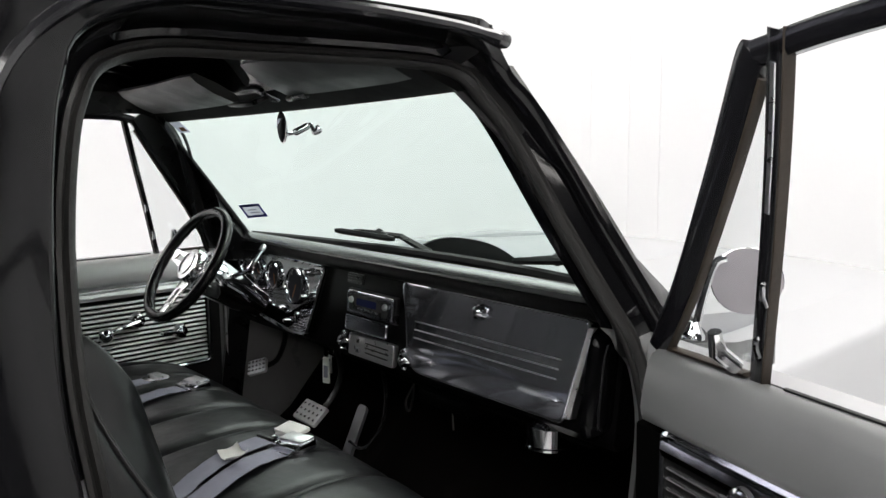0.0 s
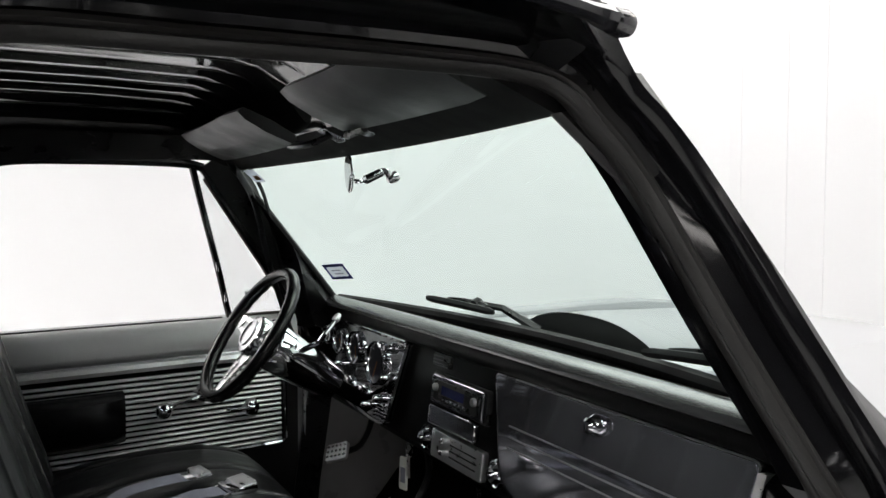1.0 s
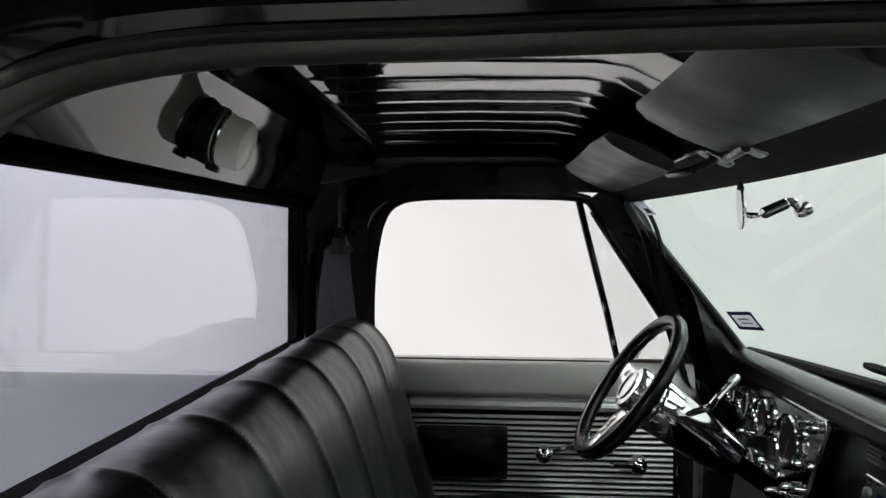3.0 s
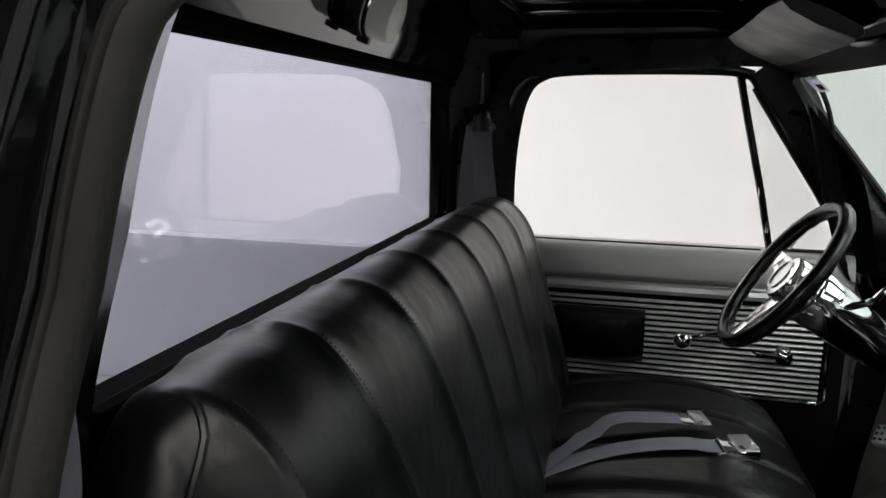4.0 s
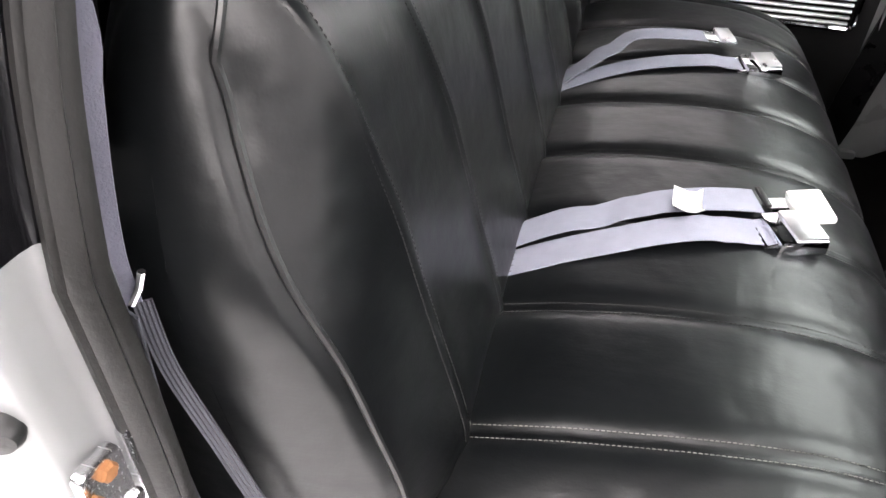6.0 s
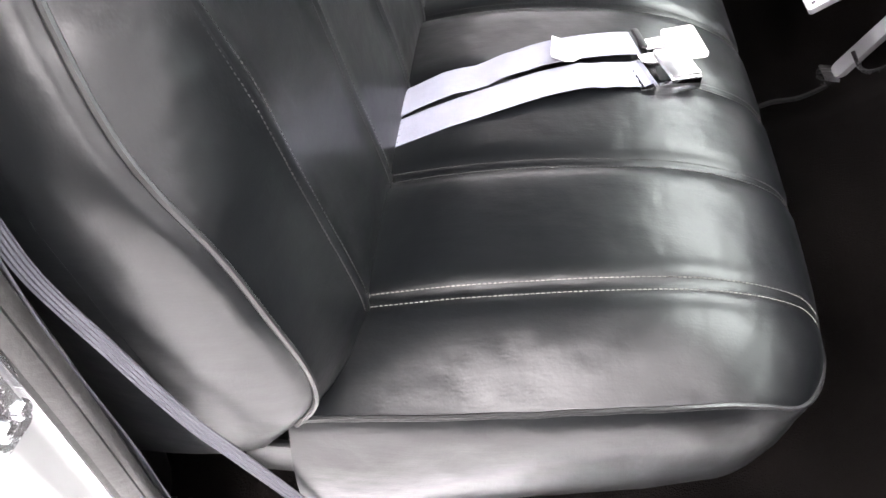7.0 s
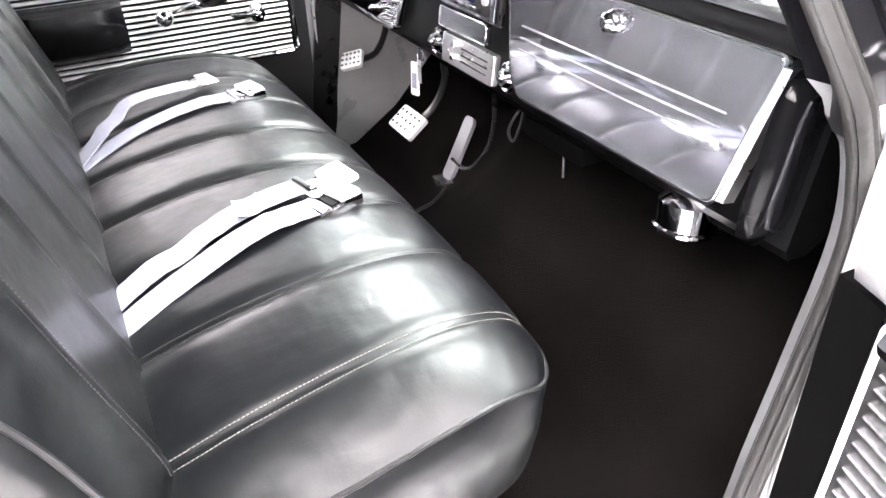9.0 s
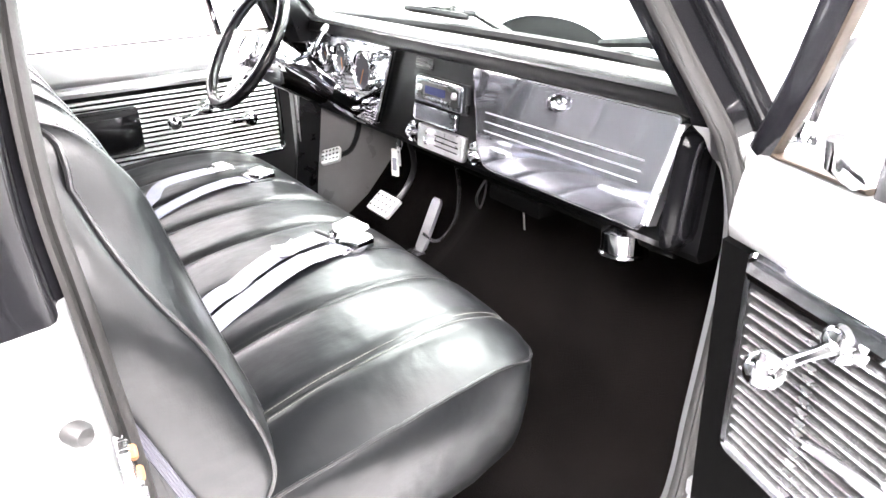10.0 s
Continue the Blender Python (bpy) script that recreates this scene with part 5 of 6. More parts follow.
for k in range(4):
    part("groove", box(B(), (-0.013 + 0.0075 * k, -0.06, 0.0115), (-0.010 + 0.0075 * k, 0.06, 0.0135), 0, gmx), M_STEEL, gas)
part("linkage", tube(B(), curve([gmx @ Vector((0.0, -0.03, -0.004)), (0.99, 0.27, 0.70), (1.02, 0.22, 0.78), (1.02, 0.20, 0.90), (0.98, 0.19, 1.02)], 5), 0.005, 8), M_STEEL, gas, "bare metal throttle linkage")
part("hinge", box(B(), (0.93, 0.29, 0.640), (0.985, 0.352, 0.662), 0.004), M_STEEL, gas)
cable = thing("floor_cable", "thin black cable lying on the carpet", "cable")
part("cable_run", tube(B(), curve([(0.95, 0.30, 0.652), (0.88, 0.26, 0.640), (0.80, 0.20, 0.665), (0.72, 0.12, 0.69)], 5), 0.005, 6), M_DARKRUB, cable)
wire = thing("hanging_wire", "loose wires hanging under the dash", "wire")
part("wire_run", tube(B(), curve([(0.90, -0.10, 1.02), (0.885, -0.07, 0.96), (0.91, -0.05, 0.92), (0.95, -0.02, 0.96), (0.97, 0.02, 1.02)], 5), 0.003, 6), M_DARKRUB, wire)
part("wire_run", tube(B(), [(0.88, -0.245, 1.00), (0.882, -0.247, 0.935)], 0.0022, 6), M_PLASTIC, wire)

# ---------------------------------------------------------------- bench seat
seat = thing("bench_seat", "black vinyl bench seat with channelled pleats and stitched seams", "bench seat")
Y0, Y1 = -0.712, 0.670
C_SEAMS = [-0.605 + 0.163 * k for k in range(8)]
B_SEAMS = [-0.616 + 0.166 * k for k in range(8)]
C_PROF = [(0.06, 0.93), (0.10, 0.966), (0.16, 0.988), (0.23, 1.005), (0.31, 1.016), (0.40, 1.020), (0.47, 1.015), (0.52, 1.002), (0.558, 0.984), (0.582, 0.962), (0.595, 0.940)]
C_FRONT = [(0.600, 0.920), (0.594, 0.885), (0.572, 0.845), (0.55, 0.815), (0.51, 0.795)]
B_PROF = [(0.155, 0.945), (0.160, 0.99), (0.150, 1.04), (0.132, 1.10), (0.113, 1.17), (0.094, 1.24), (0.074, 1.31), (0.052, 1.355), (0.020, 1.386), (-0.020, 1.392), (-0.051, 1.379)]
B_REAR = [(-0.070, 1.353), (-0.081, 1.315), (-0.087, 1.22), (-0.090, 1.10), (-0.090, 0.90), (0.02, 0.875), (0.12, 0.90)]
C_END = [(0.06, 0.92), (0.10, 0.943), (0.15, 0.956), (0.20, 0.963), (0.26, 0.968), (0.33, 0.971), (0.40, 0.972), (0.455, 0.970), (0.497, 0.966), (0.525, 0.960), (0.543, 0.952)]
C_END_FRONT = [(0.548, 0.930), (0.542, 0.885), (0.53, 0.845), (0.51, 0.815), (0.48, 0.795)]
B_END = [(0.112, 0.935), (0.139, 0.98), (0.138, 1.03), (0.120, 1.09), (0.094, 1.165), (0.053, 1.240), (0.028, 1.30), (0.0175, 1.34), (0.006, 1.366), (-0.012, 1.378), (-0.034, 1.370)]
B_END_REAR = [(-0.050, 1.346), (-0.057, 1.31), (-0.060, 1.22), (-0.062, 1.10), (-0.060, 0.90), (0.02, 0.88), (0.09, 0.905)]


def smooth01(v):
    v = max(0.0, min(1.0, v))
    return v * v * (3 - 2 * v)


def normals(profile):
    out = []
    for i in range(len(profile)):
        a, b2 = Vector(profile[max(0, i - 1)]), Vector(profile[min(len(profile) - 1, i + 1)])
        t = (b2 - a).normalized()
        out.append(Vector((-t.y, t.x)))
    return out


def groove(y, seams, deep, half):
    return -deep * max(math.exp(-((y - s) / half) ** 2) for s in seams) + 0.35 * deep


def ysamples(seams):
    ys = [Y0 + (Y1 - Y0) * k / 90 for k in range(91)]
    for d in (0.0004, 0.0012, 0.0025, 0.0045, 0.007, 0.010):
        ys += [Y0 + d, Y1 - d]
    for s in seams:
        ys += [s - 0.008, s - 0.004, s, s + 0.004, s + 0.008]
    return sorted(ys)


def ease(d, r):
    """0 away from the end, rising along a quarter circle to 1 at the end."""
    u = 1.0 - min(max(d, 0.0), r) / r
    return 1.0 - math.sqrt(max(1.0 - u * u, 0.0))


def upholster(top, rest, end_top, end_rest, seams, deep, half, ends, reach, spine):
    """Cross-sections along y: a padded face with pleats, a plain rest and rounded ends."""
    dense = [Vector(p) for p in curve(top, 4)]
    nrm = normals(dense)
    plain = [Vector(p) for p in curve([tuple(dense[-1])] + rest, 3)][1:]
    last = [Vector(p) for p in curve(end_top, 4)]
    last += [Vector(p) for p in curve([tuple(last[-1])] + end_rest, 3)][1:]
    area = sum(last[i - 1].x * last[i].y - last[i].x * last[i - 1].y for i in range(len(last)))
    turn = 1 if area > 0 else -1
    rings = []

    def ring(y, shrink=0.0):
        out = []
        a = abs((y - (Y0 + Y1) / 2) / ((Y1 - Y0) / 2))
        crown = 0.012 * (1 - min(1, a) ** 6)
        d = min(y - Y0, Y1 - y)
        k = ease(d, reach) if not ends else (1.0 - min(max(d, 0.0), reach) / reach) ** 2.0
        soft = (1.0 - min(max(d, 0.0), 0.13) / 0.13) ** 2.0
        for i, (p, n) in enumerate(zip(dense, nrm)):
            f = math.sin(math.pi * min(1.0, (i + 2) / (len(dense) + 2))) ** 0.4
            wob = 0.0010 * noise.noise(Vector((p.x * 14, y * 11, p.y * 14)))
            out.append(p + n * (groove(y, seams, deep, half) * f * (1 - k) + crown * f - 0.012 + wob))
        full = [Vector((q.x + (e.x - q.x) * k, q.y + (e.y - q.y) * soft)) for q, e in zip(out + plain, last)]
        if ends and Y1 - y < 0.22:         # the driver's end of the backrest sags and is worn round
            sag = 0.034 * (1.0 - min(max(Y1 - y, 0.0), 0.22) / 0.22) ** 1.6
            full = [Vector((q.x, q.y - sag * max(0.0, min(1.0, (q.y - 1.08) / 0.27)))) for q in full]
        res = []
        for i, q in enumerate(full):
            t = full[(i + 1) % len(full)] - full[i - 1]
            t = t.normalized() if t.length > 1e-6 else Vector((1, 0))
            q2 = q + Vector((-t.y, t.x)) * shrink * turn
            res.append((q2.x, y, q2.y))
        return res
    sx, ex, sy, ey = spine[0].x, spine[1].x, spine[0].y, spine[1].y

    def inner(y, share):
        """The end panel's inner loop, drawn in towards the panel's spine."""
        out = []
        for x, _, z in ring(y, ends[-1][1]):
            u = max(0.0, min(1.0, ((x - sx) * (ex - sx) + (z - sy) * (ey - sy)) / ((ex - sx) ** 2 + (ey - sy) ** 2)))
            out.append((x + (sx + (ex - sx) * u - x) * share, y, z + (sy + (ey - sy) * u - z) * share))
        return out
    core = [ring(y) for y in ysamples(seams)]
    if not ends:
        return core
    # bulging end panels, sunk a little at the piping
    swell = [(share, 0.003 + 0.019 * math.sqrt(1 - (1 - share) ** 2)) for share in (0.05, 0.14, 0.28, 0.46, 0.70, 0.999)]
    rings += [inner(Y0 - off, share) for share, off in reversed(swell)]
    rings += [ring(Y0 - off, sh) for off, sh in reversed(ends)]
    rings += core
    rings += [ring(Y1 + off, sh) for off, sh in ends]
    rings += [inner(Y1 + off, share) for share, off in swell]
    return rings


NT = 4 * (len(C_PROF) - 1) + 1
NB = 4 * (len(B_PROF) - 1) + 1
c_rings = upholster(C_PROF, C_FRONT + [(0.30, 0.785), (0.08, 0.80)], C_END, C_END_FRONT + [(0.28, 0.785), (0.09, 0.80)], C_SEAMS, 0.007, 0.011, (), 0.085, (Vector((0.17, 0.875)), Vector((0.39, 0.885))))
b_rings = upholster(B_PROF, B_REAR, B_END, B_END_REAR, B_SEAMS, 0.006, 0.010, ((0.0015, 0.002),), 0.115, (Vector((0.04, 0.97)), Vector((-0.012, 1.28))))
LEAN_Y, LEAN = (-0.70, -0.62, -0.50, -0.25, 0.0, 0.45), (0.0, 0.75, 1.0, 1.0, 0.8, 0.0)
b_rings = [[(x, y - 0.047 * smooth01((z - 1.19) / 0.18) * float(np.interp(y, LEAN_Y, LEAN)), z) for x, y, z in r] for r in b_rings]      # its pleats fan out towards the passenger's side at the top
b_rings = [[(x, y - math.copysign(0.050 * smooth01((z - 1.19) / 0.18) * max(0.0, min(1.0, (abs(y) - 0.5) / 0.21)) ** 3, y), z) for x, y, z in r] for r in b_rings]      # drawn in towards the top of its ends
c_rings = [[(x + 0.015 * max(0.0, min(1.0, (x - 0.45) / 0.13)) * max(0.0, 1 - (abs(y) / 0.68) ** 6), y - math.copysign(0.050 * max(0.0, min(1.0, (x - 0.18) / 0.38)) ** 1.5 * max(0.0, abs(y) - 0.10) / 0.60, y), z) for x, y, z in r] for r in c_rings]      # narrower towards its front


def soften(rings, rounds):
    """Evens out the passenger's shoulder of the backrest above the end of its piping."""
    grid = [[Vector(p) for p in r] for r in rings]
    share = [[smooth01((p.z - 1.315) / 0.035) * smooth01((-p.y - 0.56) / 0.05) for p in r] for r in grid]
    for _ in range(rounds):
        fresh = [list(r) for r in grid]
        for i in range(1, len(grid) - 1):
            n = len(grid[i])
            for j in range(n):
                if share[i][j] > 0.01:
                    mid = (grid[i - 1][j] + grid[i + 1][j] + grid[i][j - 1] + grid[i][(j + 1) % n]) / 4
                    fresh[i][j] = grid[i][j].lerp(mid, 0.8 * share[i][j])
        grid = fresh
    return [[tuple(p) for p in r] for r in grid]


b_rings = soften(b_rings, 14)
backrest = part("backrest", loft(B(), b_rings, True, False), M_VINYL, seat, "padded black vinyl backrest", 70)


def resample(points, step):
    """Points at even steps along a line."""
    pts = [Vector(p) for p in points]
    run = [0.0]
    for a, b2 in zip(pts[:-1], pts[1:]):
        run.append(run[-1] + (b2 - a).length)
    count = int(run[-1] / step)
    at = [run[-1] * k / count for k in range(count + 1)]
    return [Vector([float(np.interp(s, run, [p[i] for p in pts])) for i in range(3)]) for s in at]


# the cushion: a pleated top panel, and a band that wraps round its ends and front below the piping
welt = [p for p in c_rings[0][5:NT - 1]] + [r[NT - 1] for r in c_rings] + [p for p in reversed(c_rings[-1][5:NT - 1])]
welt = resample(welt, 0.010)
for _ in range(3):
    welt = [welt[0]] + [(a + b2 * 2 + c) / 4 for a, b2, c in zip(welt[:-2], welt[1:-1], welt[2:])] + [welt[-1]]
cush = loft(B(), [r[:NT] for r in c_rings], False, False)
BAND = curve([(-0.003, 0.001), (0.005, -0.012), (0.011, -0.030), (0.017, -0.060), (0.019, -0.095), (0.017, -0.135), (0.009, -0.172), (-0.012, -0.204), (-0.06, -0.222)], 3)
band_rows = []
for i, p in enumerate(welt):
    t = welt[min(i + 2, len(welt) - 1)] - welt[max(i - 2, 0)]
    out = Vector((t.y, -t.x, 0)).normalized()
    row = []
    for o, dz in [(q[0], q[1]) for q in BAND]:
        swell = max(0.0, min(1.0, -dz / 0.03)) * max(0.0, 1 + dz / 0.2)
        rough = 0.0035 * noise.noise(p * 9 + Vector((0, 0, dz * 9))) + 0.0012 * noise.noise(p * 34 + Vector((0, 0, dz * 25)))
        row.append(p + out * (o * (1 - 0.85 * max(0.0, out.x)) + 0.28 * min(0.0, dz + 0.015) * max(0.0, out.x) ** 0.6 + swell * rough) + Vector((0, 0, dz * (1.0 - 0.16 * max(0.0, min(1.0, (p.x - 0.45) / 0.12))))))
    band_rows.append(row)
loft(cush, band_rows, False, False)
cushion = part("cushion", cush, M_VINYL, seat, "padded black vinyl seat cushion", 60)


def surface_line(rings, y, count):
    """The padded face's line at y, from the finished sections."""
    ring = min(rings, key=lambda r: abs(r[0][1] - y))
    return [Vector((p[0], p[1] + y - ring[0][1], p[2])) for p in ring[:count]]


# piping along both ends and the cushion's front edge
part("piping", tube(B(), [p + Vector((0, 0.0016 * noise.noise(p * 33), 0.0022 * noise.noise(p * 24))) for p in welt], 0.0028, 7), M_PIPING, cushion, "black welt piping")
for ring in (min(b_rings, key=lambda r: abs(r[0][1] - Y0)), min(b_rings, key=lambda r: abs(r[0][1] - Y1))):
    line = [Vector((p[0] + 0.001, p[1] + math.copysign(0.001, p[1]), p[2])) for p in ring[1:NB] if p[2] < (1.338 if ring[0][1] < 0 else 1.30)]
    if ring[0][1] < 0:          # it runs out inwards over the top of the shoulder
        line += [Vector(p) for p in ((0.0185, -0.668, 1.346), (0.0190, -0.659, 1.361), (0.0180, -0.651, 1.374), (0.011, -0.644, 1.3845), (0.0, -0.637, 1.390))]
    line = resample(line, 0.010)
    part("piping", tube(B(), line, 0.0030, 7), M_PIPING, backrest, "black welt piping")


def stitches(rings, count, seams, offsets, step, skip0, skip1):
    bm = B()
    for s in seams:
        for o in offsets:
            line = surface_line(rings, s + o, count)[skip0:count - skip1]
            acc = 0.0
            for a, b2 in zip(line[:-1], line[1:]):
                seg = (b2 - a)
                L = seg.length
                while acc < L:
                    c = a + seg * (acc / L)
                    t = seg.normalized()
                    n = Vector((-t.z, 0, t.x))
                    if n.z < 0 and n.x < 0:
                        n = -n
                    m = Matrix((t, Vector((0, 1, 0)), n)).transposed().to_4x4()
                    m.translation = c + n * 0.0009
                    vs = [bm.verts.new(m @ Vector(q)) for q in ((-0.0017, -0.0004, -0.0004), (0.0017, -0.0004, -0.0004), (0.0017, 0.0004, -0.0004), (-0.0017, 0.0004, -0.0004), (-0.0010, 0, 0.0006), (0.0010, 0, 0.0006))]
                    for f in ((0, 1, 5, 4), (1, 2, 5), (2, 3, 4, 5), (3, 0, 4)):
                        bm.faces.new([vs[i] for i in f])
                    acc += step
                acc -= L
    return bm


def plain_part(name, bm, material, parent, label):
    ob = new(name, finish(name, bm, material, 0, weld=False))
    ob.parent = parent
    ob["label"], ob["kind"] = label, "stuff"
    return ob


plain_part("stitching", stitches(c_rings, NT, C_SEAMS[:1], (-0.0065, 0.0065), 0.0047, 4, 3), M_STITCH, cushion, "pale double stitching along the outer seam")
plain_part("stitching", stitches(c_rings, NT, C_SEAMS[1:], (-0.0065, 0.0065), 0.0047, 4, 3), M_STITCHDARK, cushion, "dark double stitching along the seams")
plain_part("stitching", stitches(b_rings, NB, B_SEAMS, (-0.0065, 0.0065), 0.0047, 2, 8), M_STITCHDARK, backrest, "dark double stitching along the seams")
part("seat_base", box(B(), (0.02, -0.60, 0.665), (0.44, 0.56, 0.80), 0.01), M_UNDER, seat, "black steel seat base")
for y in (-0.56, 0.52):
    part("seat_track", box(B(), (0.00, y - 0.025, 0.60), (0.44, y + 0.025, 0.672), 0.006), M_STEEL, seat, "bare steel seat track")
part("hinge_bracket", box(B(), (0.06, -0.712, 0.845), (0.15, -0.702, 0.895), 0.004), M_BLACKSAT, seat, "black steel seat hinge bracket")

# ---------------------------------------------------------------- belts
def c_top(x, y):
    """Height of the cushion's padded top."""
    ring = min(c_rings, key=lambda r: abs(r[0][1] - y))
    return float(np.interp(x, [p[0] for p in ring[:NT]], [p[2] for p in ring[:NT]]))


def lap_belt(label, pts, width):
    b = thing("lap_belt", label, "seat belt", "lap belts on the bench")
    path = curve(pts, 6)
    path = [Vector((p.x, p.y, c_top(p.x, p.y) + 0.003 + p.z)) for p in path]
    part("webbing", ribbon(B(), path, width), M_WEB, b, "grey woven webbing")
    return b, path


def buckle_on(b, c, yaw):
    m = Matrix.Translation(c) @ Matrix.Rotation(radians(yaw), 4, "Z") @ Matrix.Rotation(radians(-3), 4, "Y")
    bk = part("buckle", box(B(), (-0.028, -0.031, 0.0), (0.028, 0.031, 0.019), 0.004, m), M_CHROME, b, "square chrome buckle")
    part("release_flap", box(B(), (-0.009, -0.028, 0.0185), (0.026, 0.028, 0.0230), 0.002, m), M_ALUBRIGHT, bk)
    part("belt_bar", tube(B(), [m @ Vector((-0.028, -0.025, 0.012)), m @ Vector((-0.040, -0.025, 0.010)), m @ Vector((-0.040, 0.025, 0.010)), m @ Vector((-0.028, 0.025, 0.012))], 0.003, 6), M_CHROME, bk)


near, path = lap_belt("grey lap belt strap ending in a square chrome buckle", [(0.150, -0.372, -0.004), (0.25, -0.338, 0.0), (0.34, -0.305, 0.006), (0.42, -0.282, 0.008), (0.45, -0.276, 0.006)], 0.047)
buckle_on(near, Vector((0.466, -0.270, c_top(0.466, -0.27) + 0.002)), 17)
near2, path = lap_belt("grey lap belt strap with a white tag and metal tongue", [(0.150, -0.322, 0.0), (0.25, -0.278, 0.004), (0.34, -0.248, 0.008), (0.40, -0.230, 0.007), (0.43, -0.222, 0.006)], 0.047)
tz = c_top(0.36, -0.235) + 0.012
tagp = B()
loft(tagp, [[Vector((0.340 + 0.017 * s, -0.268 - 0.009 * s + 0.022 * q, tz + 0.002 + 0.014 * max(0, s - 0.3) ** 2 + 0.010 * q * q)) + Vector((0, 0, h)) for q, h in ((-1, 0), (-0.4, 0), (0.3, 0), (1, 0), (1, -0.001), (0.3, -0.001), (-0.4, -0.001), (-1, -0.001))] for s in (-0.6, -0.2, 0.3, 0.8, 1.2)])
part("paper_tag", tagp, M_WHITETAG, near2, "curled white paper tag")
part("slide_bar", box(B(), (-0.004, -0.020, 0), (0.004, 0.020, 0.005), 0.0015, Matrix.Translation((0.437, -0.212, c_top(0.437, -0.21) + 0.008)) @ Matrix.Rotation(radians(14), 4, "Z")), M_PLASTIC, near2, "black slide bar")
tm = Matrix.Translation((0.480, -0.226, c_top(0.480, -0.226) + 0.012)) @ Matrix.Rotation(radians(10), 4, "Z") @ Matrix.Rotation(radians(-8), 4, "Y")
part("tongue", box(B(), (-0.036, -0.026, 0), (0.028, 0.026, 0.004), 0.0015, tm), M_CHROME, near2, "metal belt tongue")
part("end_block", box(B(), (-0.012, -0.032, 0.003), (0.028, 0.030, 0.012), 0.003, tm), M_WHITETAG, near2, "white end block")
far1, path = lap_belt("grey lap belt strap ending in a chrome buckle", [(0.150, 0.105, -0.002), (0.24, 0.150, 0.0), (0.34, 0.182, 0.004), (0.44, 0.205, 0.006)], 0.046)
buckle_on(far1, Vector((0.471, 0.212, c_top(0.47, 0.21) + 0.002)), 12)
far2, path = lap_belt("crumpled grey lap belt strap with a metal tongue", [(0.150, 0.118, 0.0), (0.20, 0.165, 0.012), (0.26, 0.238, 0.022), (0.33, 0.262, 0.018), (0.385, 0.272, 0.014)], 0.046)
tm = Matrix.Translation((0.400, 0.275, c_top(0.40, 0.275) + 0.014)) @ Matrix.Rotation(radians(12), 4, "Z")
part("tongue", box(B(), (-0.02, -0.024, 0), (0.03, 0.024, 0.004), 0.0015, tm), M_CHROME, far2, "metal belt tongue")
part("tongue_tip", box(B(), (0.0, -0.026, 0.003), (0.026, 0.026, 0.010), 0.002, tm), M_ALUBRIGHT, far2)


def shoulder_belt(s, label):
    b = thing("shoulder_belt", label, "seat belt", "shoulder belts")
    if s > 0:
        loop = Vector((-0.055, 0.592, 1.542))
        part("guide_loop", tube(B(), [loop + Vector((0.030 * math.cos(a), 0.004, 0.012 * math.sin(a))) for a in [2 * math.pi * k / 18 for k in range(18)]], 0.004, 7, True), M_CHROME, b, "chrome guide loop")
        part("loop_cover", lathe(B(), [(0.024, -0.02), (0.022, 0.0), (0.014, 0.03), (0.006, 0.045), (0, 0.046)], facing(loop + Vector((0, 0.012, 0.01)), (0, 0, 1)), 16), M_PLASTIC, b, "black plastic loop cover")
        part("strap", ribbon(B(), curve([loop + Vector((0, 0, 0.0)), (-0.050, 0.596, 1.47), (-0.040, 0.606, 1.38), (-0.030, 0.640, 1.22), (-0.03, 0.69, 1.0)], 5), 0.048, side=(1, 0, 0)), M_WEBDARK, b, "dark grey webbing")
        part("strap", ribbon(B(), curve([loop + Vector((-0.01, 0.004, 0.0)), (-0.078, 0.600, 1.44), (-0.085, 0.615, 1.30), (-0.08, 0.69, 1.0)], 5), 0.046, side=(1, 0.3, 0)), M_WEBDARK, b, "dark grey webbing")
        part("bolt_strip", tube(B(), [(-0.055, 0.600, 1.585), (-0.055, 0.590, 1.66)], 0.004, 6), M_PLASTIC, b)
    else:
        hk = Vector((-0.015, -0.750, 1.217))
        part("guide_hook", tube(B(), [hk + Vector((0.0, 0, 0)), hk + Vector((0.006, 0.003, 0.012)), hk + Vector((0.010, 0.004, 0.024))], 0.0026, 7), M_CHROME, b, "small chrome guide hook")
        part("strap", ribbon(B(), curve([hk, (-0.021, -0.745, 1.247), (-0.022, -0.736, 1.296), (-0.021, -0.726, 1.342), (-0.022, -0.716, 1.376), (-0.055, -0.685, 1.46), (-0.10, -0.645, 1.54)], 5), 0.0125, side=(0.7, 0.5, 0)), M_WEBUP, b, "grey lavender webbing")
        part("strap", ribbon(B(), curve([hk + Vector((0.004, 0.004, 0)), (-0.001, -0.751, 1.167), (0.022, -0.752, 1.100), (0.040, -0.752, 1.045), (0.058, -0.751, 0.995), (0.080, -0.750, 0.950), (0.13, -0.735, 0.80)], 5), 0.012, side=(0.75, 0.45, 0.3)), M_WEBSHADE, b, "grey lavender webbing")
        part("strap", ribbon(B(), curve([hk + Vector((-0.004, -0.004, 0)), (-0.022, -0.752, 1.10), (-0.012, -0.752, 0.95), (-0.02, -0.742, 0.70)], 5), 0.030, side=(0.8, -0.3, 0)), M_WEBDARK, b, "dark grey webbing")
        part("retractor", box(B(), (-0.07, -0.755, 0.662), (0.01, -0.70, 0.74), 0.008), M_PLASTIC, b, "black belt retractor on the floor")


shoulder_belt(1, "dark grey shoulder belt hanging from a loop on the pillar")
shoulder_belt(-1, "grey shoulder belt running down behind the backrest")

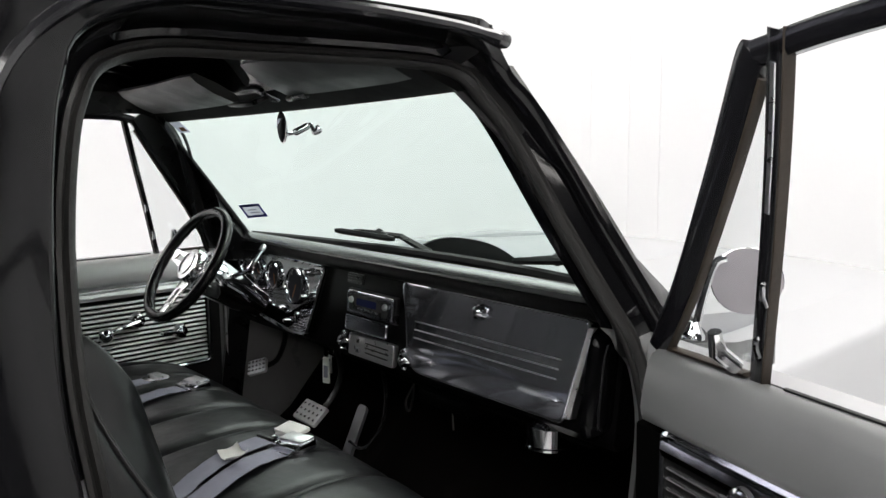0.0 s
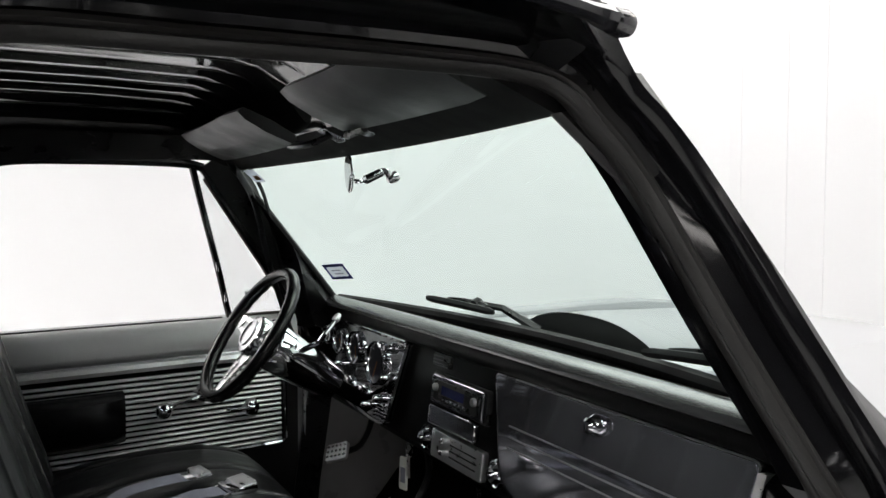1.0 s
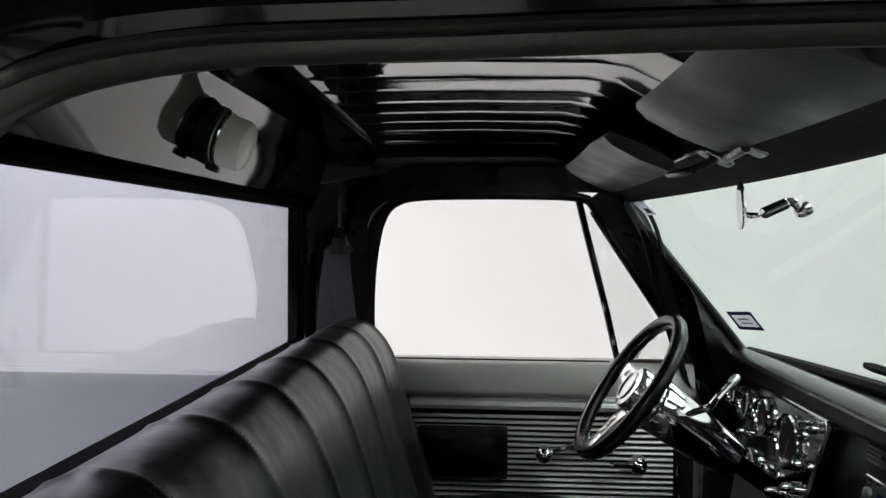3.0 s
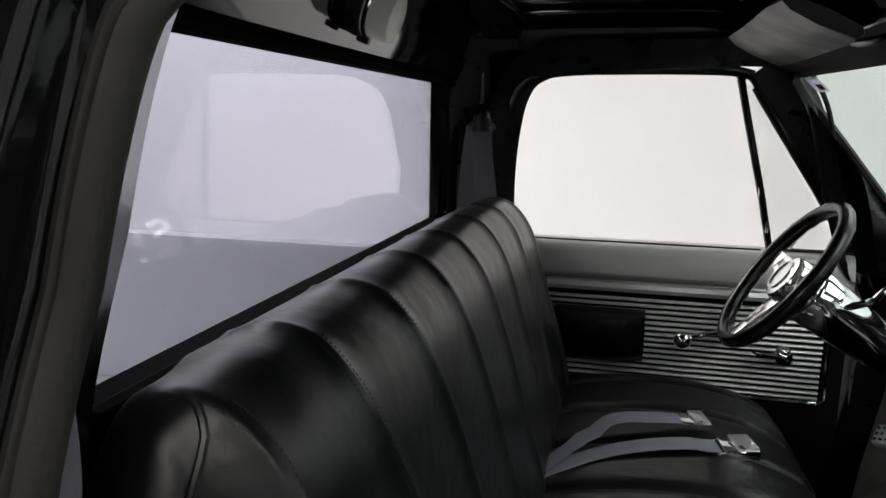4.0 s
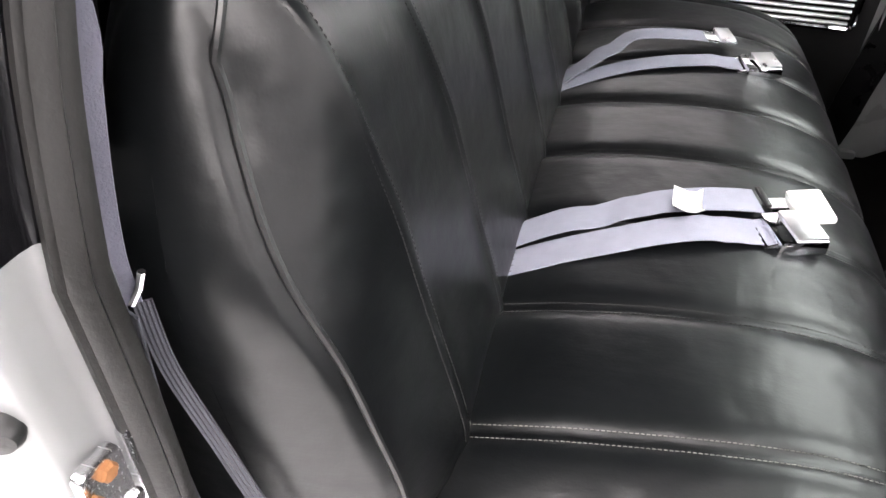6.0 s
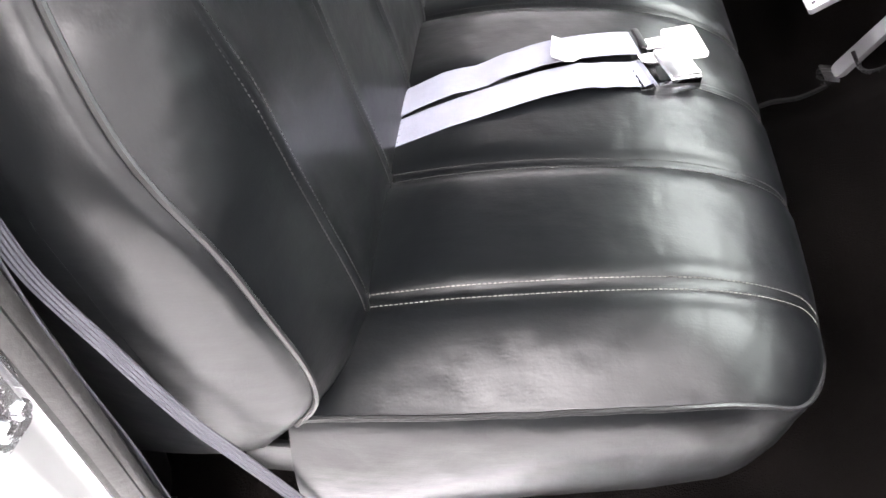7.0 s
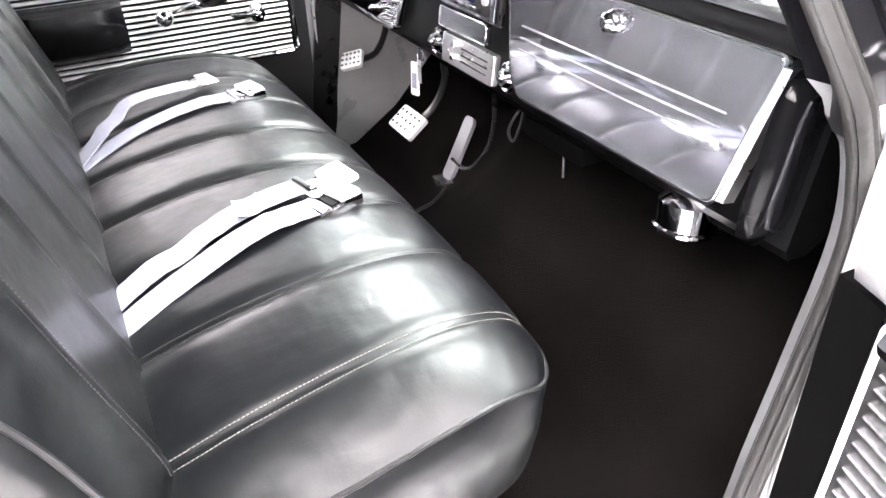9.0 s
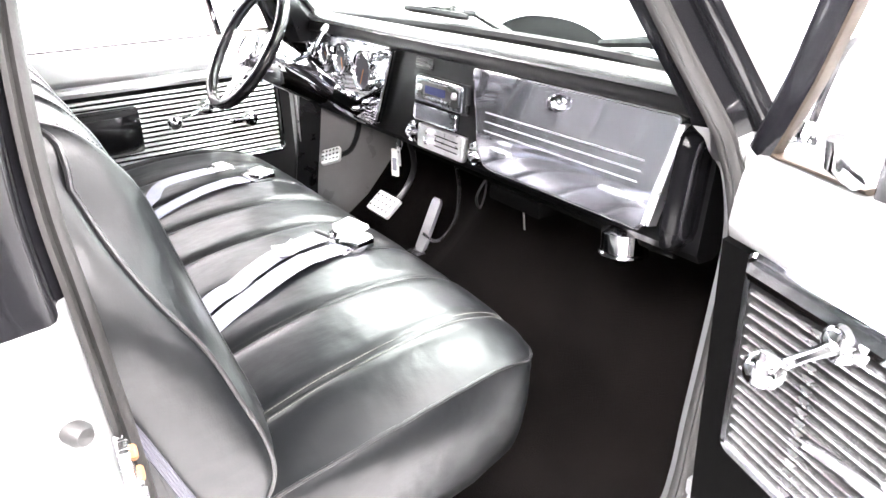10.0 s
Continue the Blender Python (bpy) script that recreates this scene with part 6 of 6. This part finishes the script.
# ---------------------------------------------------------------- roof fittings, mirror, stickers
def sun_visor(y0, y1, label):
    v = thing("sun_visor", label, "sun visor", "sun visors")
    rings = []
    for k in range(9):
        y = y0 + (y1 - y0) * k / 8
        e = 0.010 if k in (0, 8) else 0.0
        sag = 0.004 * math.sin(math.pi * k / 8)
        xr, zr, xf, zf = 0.435 + e, 1.722 - sag, 0.560 - e, 1.678 - sag * 0.4
        nx, nz = 0.006, 0.017
        rings.append([(xr, y, zr), (xr + 0.012, y, zr - 0.012), ((xr + xf) / 2 - 0.004, y, (zr + zf) / 2 - 0.010), (xf - 0.010, y, zf - 0.006), (xf, y, zf), (xf - 0.004, y, zf + 0.010), ((xr + xf) / 2 + nx, y, (zr + zf) / 2 + nz - 0.006), (xr + 0.01, y, zr + 0.008)])
    part("visor_panel", loft(B(), rings), M_VISOR, v, "mottled grey vinyl panel", 60)
    yi = y1 if abs(y1) < abs(y0) else y0
    t = 1 if yi < 0 else -1
    part("pivot_rod", tube(B(), curve([(0.552, yi - t * 0.05, 1.672), (0.556, yi + t * 0.02, 1.668), (0.575, yi + t * 0.05, 1.676), (0.60, yi + t * 0.055, 1.69)], 4), 0.006, 8), M_PLASTIC, v, "black pivot rod")
    part("pivot_bracket", plate(B(), rounded(0.035, 0.05, 0.008), facing((0.592, yi + t * 0.055, 1.690), (-0.5, 0, -1)), 0.008, 0.002), M_ALU, v, "grey metal pivot bracket")


sun_visor(-0.545, -0.165, "mottled grey sun visor folded against the roof")
sun_visor(0.065, 0.555, "mottled grey sun visor folded against the roof")
dome = thing("dome_lamp", "round dome lamp with a deep milky lens, unlit", "lamp")
dm = facing((-0.093, -0.068, 1.707), (0.93, 0.05, -0.36))
part("lamp_base", lathe(B(), [(0.039, -0.012), (0.041, 0.004), (0.041, 0.010), (0.037, 0.012)], dm, 30), M_BLACKSAT, dome, "dark base ring")
part("lens", lathe(B(), [(0.035, 0.008), (0.0355, 0.044), (0.0325, 0.050), (0.025, 0.053), (0.0, 0.054)], dm, 30), M_LENS, dome, "milky white lens")
part("lens_ring", lathe(B(), [(0.0354, 0.014), (0.0375, 0.016), (0.0375, 0.019), (0.0354, 0.021)], dm, 30), M_CHROME, dome, "chrome lens ring")
part("switch", box(B(), (-0.006, -0.046, 0.008), (0.006, -0.037, 0.026), 0.002, dm), M_PLASTIC, dome, "black slide switch")
rv = thing("rear_view_mirror", "round chrome rear-view mirror on a short stalk", "rear-view mirror")
gp = Vector((x_glass(0.028, 1.616) - 0.004, 0.028, 1.616))
part("glass_mount", lathe(B(), [(0.010, -0.004), (0.010, 0.005), (0.008, 0.012), (0.005, 0.016)], facing(gp, (-0.9, 0, -0.5)), 16), M_STEEL, rv, "bare metal glued mount")
a0, a1, a2 = gp + Vector((-0.008, 0, -0.002)), gp + Vector((-0.024, 0.0, 0.009)), gp + Vector((-0.062, 0.003, -0.009))
part("stalk", tube(B(), curve([a0, (a0 + a1) / 2 + Vector((0, 0, 0.004)), a1, a1 + Vector((-0.006, 0, -0.002))], 4), 0.0065, 10), M_CHROME, rv, "chrome stalk")
part("stalk_barrel", tube(B(), [a1, a1 + (a2 - a1) * 0.1, a1 + (a2 - a1) * 0.88, a2], [0.005, 0.0085, 0.0085, 0.004], 12), M_CHROME, rv, "chrome barrel")
mcen = gp + Vector((-0.088, 0.004, 0.004))
part("ball_joint", tube(B(), [a2, a2 + Vector((-0.012, 0, -0.001)), mcen + Vector((0.003, 0, -0.012))], [0.003, 0.0045, 0.003], 8), M_CHROME, rv)
mface = facing(mcen, (-0.97, 0.22, -0.05))
part("mirror_shell", lathe(B(), [(0.010, -0.004), (0.030, -0.003), (0.034, 0.0), (0.0345, 0.002), (0.033, 0.003)], mface, 26), M_CHROME, rv, "thin chrome mirror shell")
part("mirror_glass", lathe(B(), [(0.0, 0.0034), (0.0325, 0.0031), (0.0325, 0.001)], mface, 26), M_MIRROR, rv)


def glass_patch(bm, y, z, w, h, off, wy=0.0, slope=0.0):
    rings = []
    for j in range(2):
        zz = z + h * (0.5 - j)
        row = []
        for k in range(5):
            yy = y + w * (k / 4 - 0.5) + wy * (0.5 - j)
            zk = zz + slope * (yy - y)
            row.append((x_glass(yy, zk) - off, yy, zk))
        rings.append(row)
    return loft(bm, rings, False, False)


reg = thing("registration_sticker", "blue-bordered sticker on the windscreen with unreadable print", "sticker")
edge = B()
for y, z, w, h, k in ((0.6450, 1.4060, 0.097, 0.0075, -0.003), (0.6610, 1.3705, 0.097, 0.0075, -0.003), (0.6960, 1.3838, 0.010, 0.0285, -0.013), (0.6100, 1.3924, 0.010, 0.0285, -0.013)):
    glass_patch(edge, y, z, w, h, 0.0030, k, -0.10)
part("border", edge, M_BLUE, reg, "dark blue border")
part("paper", glass_patch(B(), 0.6530, 1.3881, 0.076, 0.0285, 0.0030, -0.013, -0.10), M_STICKER, reg, "pale grey centre")
for z in (1.383, 1.392):
    part("print_bar", glass_patch(B(), 0.6520, z, 0.042, 0.0035, 0.0042, 0.0, -0.10), M_BAR, reg)
insp = thing("inspection_sticker", "small grey sticker at the top of the windscreen", "sticker")
part("paper", glass_patch(B(), 0.580, 1.638, 0.045, 0.028, 0.0035), M_STICKER, insp)
part("print_bar", glass_patch(B(), 0.575, 1.633, 0.022, 0.010, 0.0048), M_RUST, insp, "brown print")
